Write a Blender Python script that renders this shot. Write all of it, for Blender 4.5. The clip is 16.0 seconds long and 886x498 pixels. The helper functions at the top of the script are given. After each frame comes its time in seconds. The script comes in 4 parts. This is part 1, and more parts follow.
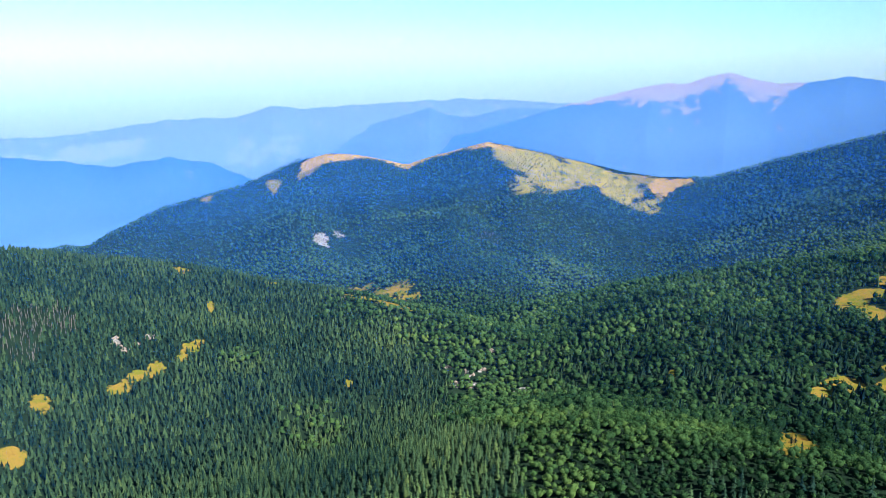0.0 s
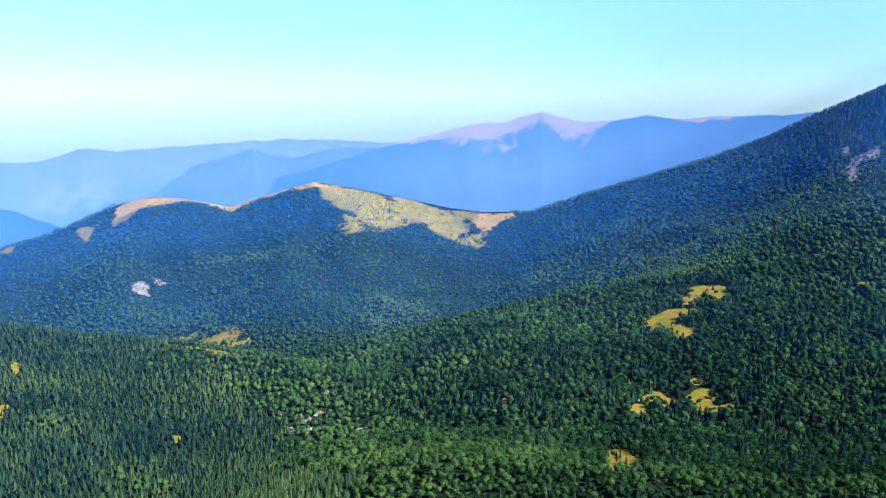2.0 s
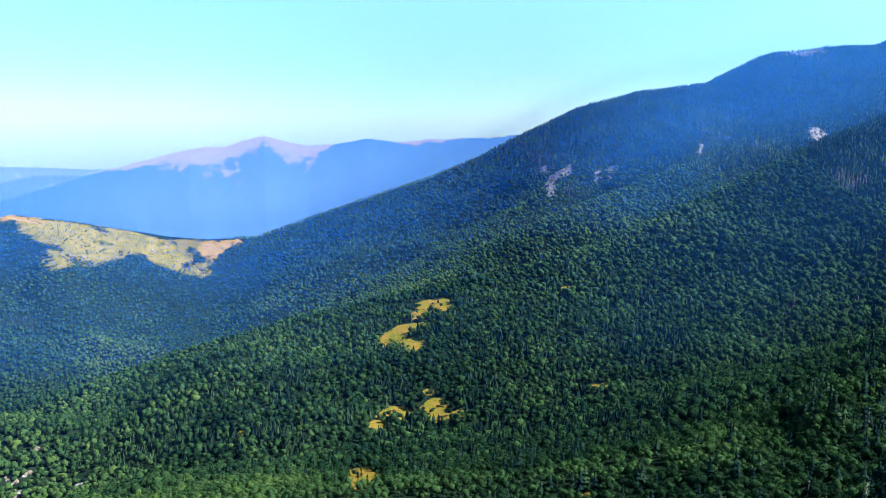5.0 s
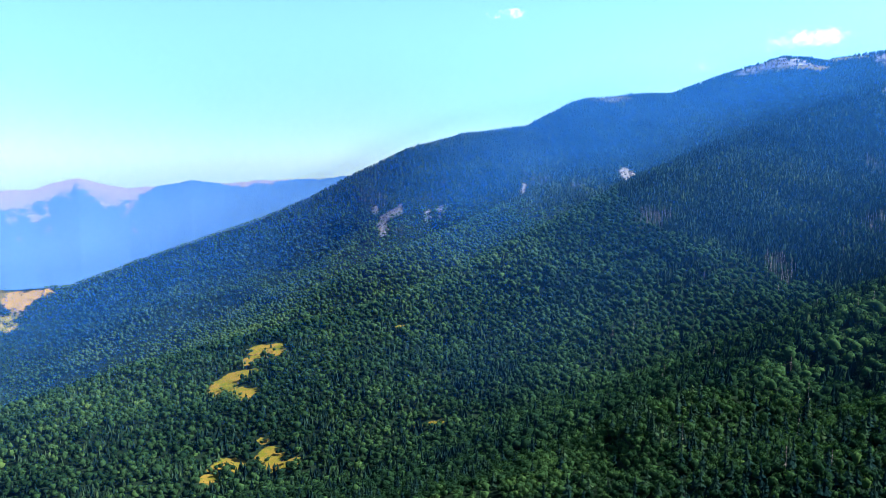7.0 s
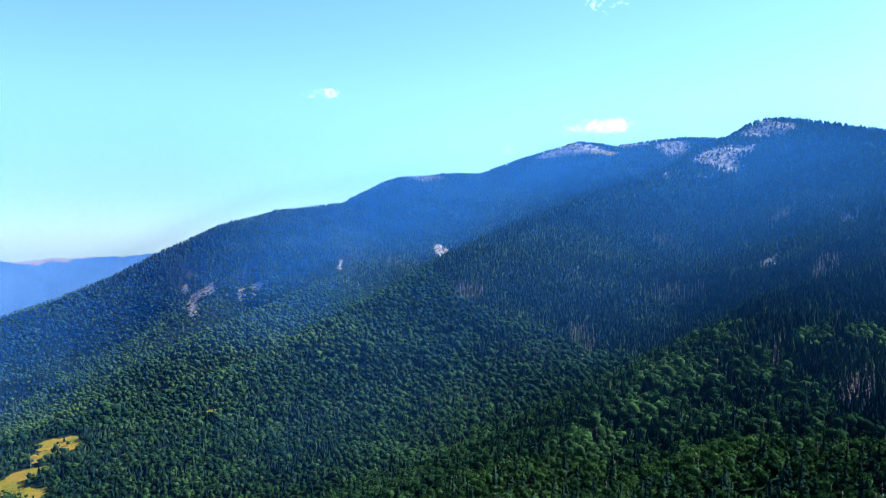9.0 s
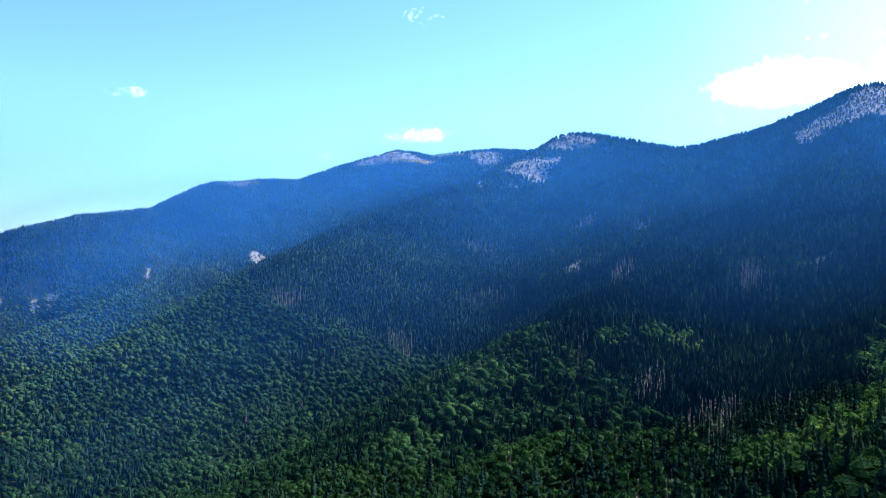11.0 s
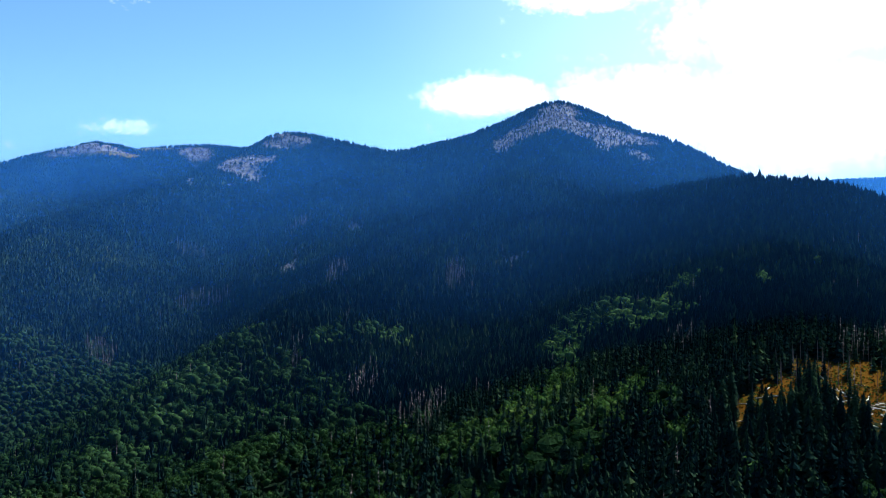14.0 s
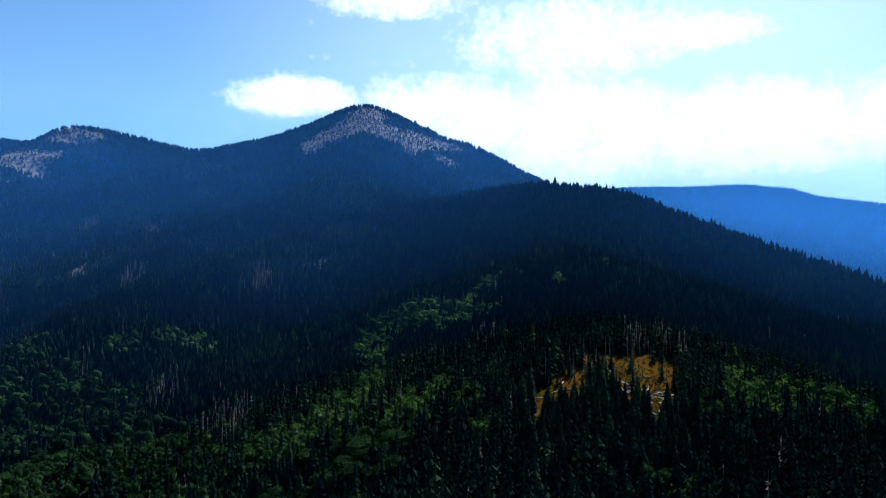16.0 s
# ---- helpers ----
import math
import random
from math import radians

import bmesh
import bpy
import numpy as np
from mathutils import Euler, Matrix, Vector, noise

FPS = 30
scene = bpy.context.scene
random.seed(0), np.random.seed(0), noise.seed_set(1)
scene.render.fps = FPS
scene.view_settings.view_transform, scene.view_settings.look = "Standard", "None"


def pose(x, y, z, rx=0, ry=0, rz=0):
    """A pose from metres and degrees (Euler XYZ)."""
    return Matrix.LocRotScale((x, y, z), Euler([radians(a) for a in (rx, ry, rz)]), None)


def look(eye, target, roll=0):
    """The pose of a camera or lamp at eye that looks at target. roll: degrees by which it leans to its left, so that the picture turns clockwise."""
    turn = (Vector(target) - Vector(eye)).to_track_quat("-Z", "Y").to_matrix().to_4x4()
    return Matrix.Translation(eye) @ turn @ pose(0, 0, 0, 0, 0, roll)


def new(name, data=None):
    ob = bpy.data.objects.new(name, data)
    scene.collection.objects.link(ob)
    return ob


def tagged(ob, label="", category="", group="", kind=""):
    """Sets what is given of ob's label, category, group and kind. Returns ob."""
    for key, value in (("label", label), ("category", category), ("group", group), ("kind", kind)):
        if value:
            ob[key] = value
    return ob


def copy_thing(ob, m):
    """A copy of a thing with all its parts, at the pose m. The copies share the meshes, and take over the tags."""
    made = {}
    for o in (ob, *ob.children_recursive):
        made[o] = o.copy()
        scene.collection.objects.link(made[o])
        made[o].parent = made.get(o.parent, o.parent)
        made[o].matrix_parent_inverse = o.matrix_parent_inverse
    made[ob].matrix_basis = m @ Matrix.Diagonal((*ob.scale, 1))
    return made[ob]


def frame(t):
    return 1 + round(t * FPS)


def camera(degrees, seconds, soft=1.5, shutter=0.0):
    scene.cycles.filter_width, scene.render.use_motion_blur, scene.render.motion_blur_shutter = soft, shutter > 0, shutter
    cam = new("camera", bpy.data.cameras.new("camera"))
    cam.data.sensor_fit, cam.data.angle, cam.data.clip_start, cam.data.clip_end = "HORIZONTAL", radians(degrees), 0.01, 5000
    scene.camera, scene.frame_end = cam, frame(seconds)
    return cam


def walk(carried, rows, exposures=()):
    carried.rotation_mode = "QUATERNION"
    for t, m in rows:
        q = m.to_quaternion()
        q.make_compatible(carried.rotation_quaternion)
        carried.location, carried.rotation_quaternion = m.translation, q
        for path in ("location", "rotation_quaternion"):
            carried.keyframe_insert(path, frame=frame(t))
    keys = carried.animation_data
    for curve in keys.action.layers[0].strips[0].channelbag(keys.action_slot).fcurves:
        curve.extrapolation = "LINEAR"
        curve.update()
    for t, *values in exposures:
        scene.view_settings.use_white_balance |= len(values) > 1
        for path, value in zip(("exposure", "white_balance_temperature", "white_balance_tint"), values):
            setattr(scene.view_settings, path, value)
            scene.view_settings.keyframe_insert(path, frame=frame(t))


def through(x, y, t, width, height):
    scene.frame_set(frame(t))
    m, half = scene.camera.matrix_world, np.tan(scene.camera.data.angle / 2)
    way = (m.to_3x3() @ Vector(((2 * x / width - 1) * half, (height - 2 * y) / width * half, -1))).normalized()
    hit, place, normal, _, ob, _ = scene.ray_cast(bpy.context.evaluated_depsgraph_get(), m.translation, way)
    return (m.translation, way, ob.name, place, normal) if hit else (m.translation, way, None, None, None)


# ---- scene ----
# The drone hovers in one spot and turns to the right: seconds, pitch, roll, yaw.
cam = camera(57.66, 16.0, soft=0.5)
TURNS = [
    (0.0, -13.30, 0.01, -0.00),
    (0.5, -12.95, -0.03, -2.87),
    (1.0, -12.10, -0.03, -5.89),
    (1.5, -11.01, -0.02, -9.11),
    (2.0, -10.54, -0.01, -12.26),
    (2.5, -10.52, 0.01, -15.42),
    (3.0, -10.49, 0.02, -18.66),
    (3.5, -10.45, 0.03, -21.99),
    (4.0, -10.41, 0.02, -25.42),
    (6.5, -6.07, -0.04, -40.34),
    (7.0, -6.01, -0.02, -43.54),
    (7.5, -5.90, 0.02, -46.85),
    (8.0, -4.19, 0.06, -50.20),
    (8.5, -2.09, -0.00, -53.31),
    (9.0, -0.57, 0.02, -56.52),
    (11.5, -0.30, -0.01, -72.69),
    (12.0, -0.27, 0.01, -76.05),
    (12.5, -0.23, -0.03, -79.39),
    (13.0, -0.21, -0.05, -82.77),
    (13.5, -0.15, 0.00, -86.11),
    (14.0, -0.10, 0.01, -89.45),
    (14.5, -0.05, 0.00, -92.82),
    (15.0, 0.01, 0.00, -96.21),
    (15.5, 0.04, 0.00, -99.60),
    (16.0, 0.10, 0.00, -103.00),
]
walk(cam, [(t, pose(0, 0, 560.0, 90 + pitch, roll, yaw)) for t, pitch, roll, yaw in TURNS],
     exposures=[(0.0, 2.15, 5500, 7), (4.0, 2.25, 5500, 7), (8.0, 2.3, 5500, 7), (9.0, 2.25, 5500, 7), (11.5, 2.2, 5500, 7), (12.5, 2.05, 5500, 7), (14.0, 1.6, 5500, 7), (16.0, 1.15, 5500, 7)])

# ---- daylight ----
SUN_AZ, SUN_EL = 128.0, 42.0
world = bpy.data.worlds.new("world")
scene.world = world
world.use_nodes = True
wn = world.node_tree.nodes
sky = wn.new("ShaderNodeTexSky")
sky.sky_type = "NISHITA"
sky.sun_disc = False
sky.sun_elevation, sky.sun_rotation = radians(SUN_EL), radians(SUN_AZ)
sky.altitude, sky.air_density, sky.dust_density, sky.ozone_density = 1200, 0.9, 0.75, 2.0
wn["Background"].inputs["Strength"].default_value = 0.057
tint = wn.new("ShaderNodeMix")
tint.data_type, tint.blend_type = "RGBA", "MULTIPLY"
tint.inputs[0].default_value, tint.inputs[7].default_value = 1.0, (0.875, 1.03, 1.08, 1)
world.node_tree.links.new(sky.outputs["Color"], tint.inputs[6])
world.node_tree.links.new(tint.outputs[2], wn["Background"].inputs["Color"])
sun_way = Vector((math.sin(radians(SUN_AZ)) * math.cos(radians(SUN_EL)), math.cos(radians(SUN_AZ)) * math.cos(radians(SUN_EL)), math.sin(radians(SUN_EL))))
sun = new("sun", bpy.data.lights.new("sun", "SUN"))
sun.data.energy, sun.data.angle, sun.data.color = 5.0, radians(0.5), (1.0, 0.95, 0.86)
sun.matrix_world = look(sun_way * 3000, (0, 0, 0))

# ---- shape of the land ----
# The drone hovers over (0, 0); heights below are relative to it, azimuths are degrees clockwise from +Y.
EYE_Z = 560.0


def lattice(ix, iy, seed):
    h = (ix.astype(np.int64) * 374761393 + iy.astype(np.int64) * 668265263 + seed * 982451653) & 0x7FFFFFFF
    h = ((h ^ (h >> 13)) * 1274126177) & 0x7FFFFFFF
    return ((h ^ (h >> 16)) & 0xFFFF) / 32767.5 - 1.0


def smooth_noise(x, y, size, seed=0):
    """Value noise in -1..1 with cells of the given size in metres."""
    u, v = x / size, y / size
    i, j = np.floor(u), np.floor(v)
    a, b = u - i, v - j
    a, b = a * a * a * (a * (a * 6 - 15) + 10), b * b * b * (b * (b * 6 - 15) + 10)
    n00, n10 = lattice(i, j, seed), lattice(i + 1, j, seed)
    n01, n11 = lattice(i, j + 1, seed), lattice(i + 1, j + 1, seed)
    return (n00 * (1 - a) + n10 * a) * (1 - b) + (n01 * (1 - a) + n11 * a) * b


def fractal(x, y, size, octaves, seed=0):
    total, amp = 0.0, 1.0
    for k in range(octaves):
        c, s = math.cos(0.7 * k), math.sin(0.7 * k)
        total = total + amp * smooth_noise(c * x - s * y, s * x + c * y, size / 2 ** k, seed + k)
        amp *= 0.5
    return total / 1.6


# Crest lines: azimuth, elevation angle, distance, fall on the drone's side, fall on the far side.
RIDGES = {
    "left_spur": [(-75, -10.95, 1100, .03, .5), (-45, -10.95, 1150, .04, .5), (-29.4, -11.75, 1150, .06, .5), (-19.3, -13.75, 1120, .05, .5), (-12.5, -15.40, 1080, .04, .5),
                  (-6.4, -16.65, 1030, .02, .5), (-1.9, -17.85, 980, .03, .45), (4.9, -19.35, 920, .05, .4), (10, -21.05, 860, .06, .35)],
    "mid_mountain": [(-36, -14.5, 2050, .45, .4), (-23.9, -12.0, 2100, .42, .5), (-19, -9.8, 2250, .4, .5), (-14.1, -8.6, 2350, .36, .5), (-10.1, -6.92, 2450, .33, .5), (-8.1, -6.45, 2450, .31, .5),
                     (-5.8, -6.6, 2470, .30, .5), (-2.6, -7.3, 2500, .3, .5), (-0.2, -6.5, 2480, .3, .5), (3.2, -5.7, 2450, .3, .5), (5, -6.0, 2470, .3, .5),
                     (8.6, -6.7, 2500, .3, .5), (12.6, -7.6, 2520, .3, .5), (15.2, -7.9, 2520, .3, .4), (17.3, -7.85, 2500, .3, .4)],
    "mid_rib": [(3.2, -6.2, 2400, .32, .32), (1.5, -9.2, 2150, .34, .34), (0.5, -12.5, 1850, .4, .4)],
    "mid_rib_b": [(-8, -7.2, 2380, .34, .34), (-10, -10, 2150, .36, .36), (-10.5, -13.6, 1850, .4, .4)],
    "right_mountain": [(17.4, -8.22, 2520, .3, .4), (21.2, -6.97, 2500, .32, .4), (25.5, -5.52, 2480, .33, .4), (30.3, -3.97, 2500, .34, .4), (34, -2.52, 2520, .35, .4), (37.4, -0.72, 2550, .36, .4), (41.3, 1.08, 2600, .36, .4),
                       (44.9, 1.98, 2650, .36, .3), (49.4, 2.53, 2800, .33, .3), (52.4, 4.08, 2850, .34, .3), (54, 4.48, 2900, .34, .3), (56.4, 4.63, 2950, .34, .3), (59.1, 4.63, 3050, .34, .3),
                       (62.6, 5.83, 3150, .36, .3), (65.9, 6.83, 3200, .36, .3), (68.1, 6.53, 3250, .34, .3), (73.3, 6.86, 3350, .34, .3), (80, 6.38, 3450, .34, .3)],
    "right_rib": [(44, 1.3, 2560, .36, .36), (40, -4.0, 2150, .36, .36), (34, -8.4, 1850, .38, .38), (30, -11.5, 1680, .4, .4)],
    "right_rib_b": [(58, 3.0, 2700, .36, .45), (52, -1.2, 2150, .38, .55), (47.3, -3.4, 1900, .38, .55), (42.7, -5.3, 1790, .38, .55), (37.6, -7.5, 1700, .4, .55), (33.5, -10.3, 1600, .4, .5)],
    "middle_spur": [(-4, -18.30, 1420, .2, .4), (5, -17.50, 1330, .16, .4), (12, -15.90, 1230, .1, .4), (20.9, -13.85, 1130, .06, .4), (29, -12.40, 1180, .08, .42), (38, -10.40, 1270, .12, .45), (43.6, -8.40, 1350, .16, .45),
                    (49.2, -5.60, 1440, .21, .45), (54.9, -2.60, 1560, .25, .45), (58.8, -0.45, 1680, .27, .45), (62.7, 1.45, 1820, .28, .45), (70, 4.00, 2100, .3, .4), (73.4, 5.35, 2250, .31, .4),
                    (76.6, 7.05, 2420, .33, .4), (78.2, 7.95, 2500, .35, .4), (80.2, 7.75, 2500, .35, .4), (83.4, 7.05, 2480, .33, .4), (86.6, 6.45, 2450, .3, .4)],
    "pyramid": [(86.6, 6.6, 2450, .3, .4), (91.4, 7.7, 2400, .33, .4), (94.5, 8.88, 2360, .38, .4), (96.4, 9.78, 2330, .42, .45), (97.7, 10.02, 2300, .44, .45), (99, 9.55, 2300, .44, .45),
                (101.6, 8.2, 2320, .4, .45), (103.7, 7.2, 2340, .36, .45), (106.1, 6.3, 2360, .34, .4), (108.8, 4.9, 2400, .32, .4), (114, 2.0, 2500, .3, .3)],
    "pyramid_rib": [(97.7, 9.9, 2280, .42, .42), (96.5, 7.0, 1950, .42, .42), (94.5, 4.6, 1600, .46, .46)],
    "near_hill": [(13.4, -25.94, 472, .2, .35), (26.1, -26.13, 440, .2, .35), (39.7, -24.79, 449, .2, .35), (55.7, -20.74, 479, .2, .35), (55.5, -21.21, 470, .2, .35), (57.6, -19.0, 480, .3, .35), (59.6, -17.8, 510, .3, .4), (64.8, -14.7, 590, .28, .45), (66.7, -13.6, 640, .28, .45), (70.2, -10.9, 710, .26, .45), (72.5, -8.75, 780, .24, .45), (76.4, -6.4, 860, .22, .45), (80.6, -5.1, 930, .18, .42), (83.4, -2.75, 1010, .19, .36), (89.4, -0.35, 1130, .2, .3),
                  (95.3, 1.80, 1230, .21, .25), (102.7, 3.20, 1290, .21, .25), (108.9, 4.20, 1320, .22, .3), (110.8, 4.20, 1310, .22, .35), (114, 3.85, 1290, .22, .45), (116.3, 3.35, 1270, .22, .5),
                  (119.3, 2.00, 1220, .22, .5), (122.9, 0.60, 1180, .22, .5), (126.4, -0.70, 1150, .22, .5), (131.8, -2.60, 1100, .2, .5), (150, -6.10, 1050, .2, .5)],
    "near_rib": [(69, -19.6, 430, .3, .35), (71.8, -17.9, 470, .3, .4), (77.2, -14.3, 540, .28, .4), (81.5, -11.6, 620, .26, .3), (85.4, -9.4, 700, .24, .24)],
    "near_shoulder": [(110, 3.6, 1250, .3, .3), (113, -1.2, 850, .26, .26), (114, -5.5, 580, .24, .24), (113, -9.6, 420, .26, .26), (108, -19.5, 290, .32, .32), (95, -40, 190, .3, .3)],
    "far_right": [(108, 3.6, 3700, .2, .3), (115.9, 4.2, 3700, .25, .3), (119.3, 4.15, 3700, .25, .3), (123.6, 4.2, 3650, .25, .3), (126.4, 3.85, 3650, .25, .3), (128.1, 3.3, 3650, .25, .3), (132, 2.7, 3650, .25, .3), (150, 2, 3600, .2, .3)],
}


def place(az, el, r):
    return r * math.sin(radians(az)), r * math.cos(radians(az)), r * math.tan(radians(el))


def ridge_height(x, y, pts):
    """Height of one ridge: crest height less the fall on either side; also the distance from its crest."""
    total = np.zeros(x.shape)
    weight = np.zeros(x.shape)
    away = np.full(x.shape, 1e9)
    for p, q in zip(pts, pts[1:]):
        ax, ay, az_ = place(*p[:3])
        bx, by, bz = place(*q[:3])
        ux, uy = bx - ax, by - ay
        t = np.clip(((x - ax) * ux + (y - ay) * uy) / (ux * ux + uy * uy), 0, 1)
        dx, dy = x - ax - t * ux, y - ay - t * uy
        d = np.hypot(dx, dy)
        cx, cy = ax + t * ux, ay + t * uy
        r = np.hypot(cx, cy)
        side = -(dx * cx + dy * cy) / (r * np.maximum(d, 1))       # 1: towards the drone
        k = np.clip(side * 1.2 + .5, 0, 1)
        near, far = p[3] + t * (q[3] - p[3]), p[4] + t * (q[4] - p[4])
        s = far + (near - far) * k
        h = az_ + t * (bz - az_) - s * (np.sqrt(d * d + 400) - 20) - .2 * np.maximum(d - 800, 0)
        w = (d + 2) ** -9.0
        total, weight, away = total + w * h, weight + w, np.minimum(away, d)
    return total / weight, away


def height(x, y):
    """Height of the ground, relative to the drone."""
    x, y = np.asarray(x, float), np.asarray(y, float)
    r = np.hypot(x, y)
    z = -540.0 - 0.3 * np.maximum(r - 2500, 0)
    away = np.full(x.shape, 300.0)
    for pts in RIDGES.values():
        h, d = ridge_height(x, y, pts)
        k = 28.0
        m = np.clip(.5 + .5 * (h - z) / k, 0, 1)
        z = z + (h - z) * m + k * m * (1 - m) * .5
        away = away + (d - away) * m
    near = np.clip((r - 250) / 500, .25, 1)
    rough = np.clip(away / 260, 0, 1) * near
    g = 1 - 2 * np.abs(fractal(x, y, 420, 4, 11))
    far_off = np.clip((r - 1400) / 400, 0, 1)
    z = z + rough * (g * (19 + 15 * far_off) - 12 - 8 * far_off) + near * fractal(x, y, 120, 3, 31) * 3.0 * np.clip(away / 60, .25, 1)
    return z
# ---- materials ----
class Nodes:
    """Small helper round a material's node tree."""

    def __init__(self, name):
        self.mat = bpy.data.materials.new(name)
        self.mat.use_nodes = True
        self.tree = self.mat.node_tree
        self.tree.nodes.clear()
        self.out = self.tree.nodes.new("ShaderNodeOutputMaterial")

    def add(self, kind, **sockets):
        n = self.tree.nodes.new(kind)
        for k, v in sockets.items():
            self.put(n, k, v)
        return n

    def put(self, n, key, v):
        sock = n.inputs[int(key[1:])] if key[0] == "i" and key[1:].isdigit() else n.inputs[key.replace("_", " ")]
        if isinstance(v, bpy.types.NodeSocket):
            self.tree.links.new(v, sock)
        else:
            sock.default_value = v

    def noise(self, scale, detail=3.0, rough=0.6, vec=None):
        n = self.add("ShaderNodeTexNoise", Scale=scale, Detail=detail, Roughness=rough)
        self.tree.links.new(vec or self.position(), n.inputs["Vector"])
        return n.outputs["Fac"]

    def position(self):
        return self.add("ShaderNodeNewGeometry").outputs["Position"]

    def attr(self, name):
        n = self.add("ShaderNodeAttribute")
        n.attribute_name = name
        return n.outputs["Fac"]

    def ramp(self, fac, stops):
        n = self.add("ShaderNodeValToRGB", Fac=fac)
        e = n.color_ramp.elements
        while len(e) < len(stops):
            e.new(0.5)
        for el, (p, c) in zip(e, stops):
            el.position, el.color = p, (*c, 1) if len(c) == 3 else c
        return n.outputs["Color"]

    def math(self, op, a, b=0.0, clamp=False):
        n = self.add("ShaderNodeMath", i0=a, i1=b)
        n.operation, n.use_clamp = op, clamp
        return n.outputs[0]

    def mix(self, fac, a, b, mode="MIX"):
        n = self.add("ShaderNodeMix")
        n.data_type, n.blend_type = "RGBA", mode
        for s, v in zip((n.inputs[0], n.inputs[6], n.inputs[7]), (fac, a, b)):
            if isinstance(v, bpy.types.NodeSocket):
                self.tree.links.new(v, s)
            else:
                s.default_value = (*v, 1) if isinstance(v, tuple) and len(v) == 3 else v
        return n.outputs[2]

    def mix_shader(self, fac, a, b):
        n = self.add("ShaderNodeMixShader", Fac=fac)
        self.tree.links.new(a, n.inputs[1])
        self.tree.links.new(b, n.inputs[2])
        return n.outputs[0]

    def done(self, shader):
        self.tree.links.new(shader, self.out.inputs["Surface"])
        return self.mat


def leaf_material(name, stops, through, patch=0.004, grain=1.1, mottle=0.6, gloss=0.0, clump=0.16):
    """Foliage: a tone for each tree, a lighter or darker facet here and there, drift across the slope, light through the leaf."""
    n = Nodes(name)
    facet = n.add("ShaderNodeNewGeometry").outputs["Random Per Island"]
    drift = n.noise(patch, 4, 0.6)
    t = n.math("MULTIPLY", n.attr("tone"), 0.62)
    t = n.math("ADD", t, n.math("MULTIPLY", facet, clump))
    t = n.math("ADD", t, n.math("MULTIPLY", n.math("SUBTRACT", drift, 0.5), 0.6))
    leaves = n.noise(grain, 3, 0.75)
    t = n.math("ADD", t, n.math("MULTIPLY", n.math("SUBTRACT", leaves, 0.5), mottle))
    col = n.ramp(n.math("ADD", t, 0.1, True), stops)
    rough = n.add("ShaderNodeBump", Strength=0.4, Distance=0.6, Height=leaves)
    d = n.add("ShaderNodeBsdfPrincipled", Base_Color=col, Roughness=0.6, Normal=rough.outputs[0])
    d.inputs["Specular IOR Level"].default_value = gloss
    lit = n.add("ShaderNodeBsdfTranslucent", Color=n.mix(1.0, col, (1.0, 1.15, 0.5), "MULTIPLY"))
    return n.done(n.mix_shader(through, d.outputs[0], lit.outputs[0]))


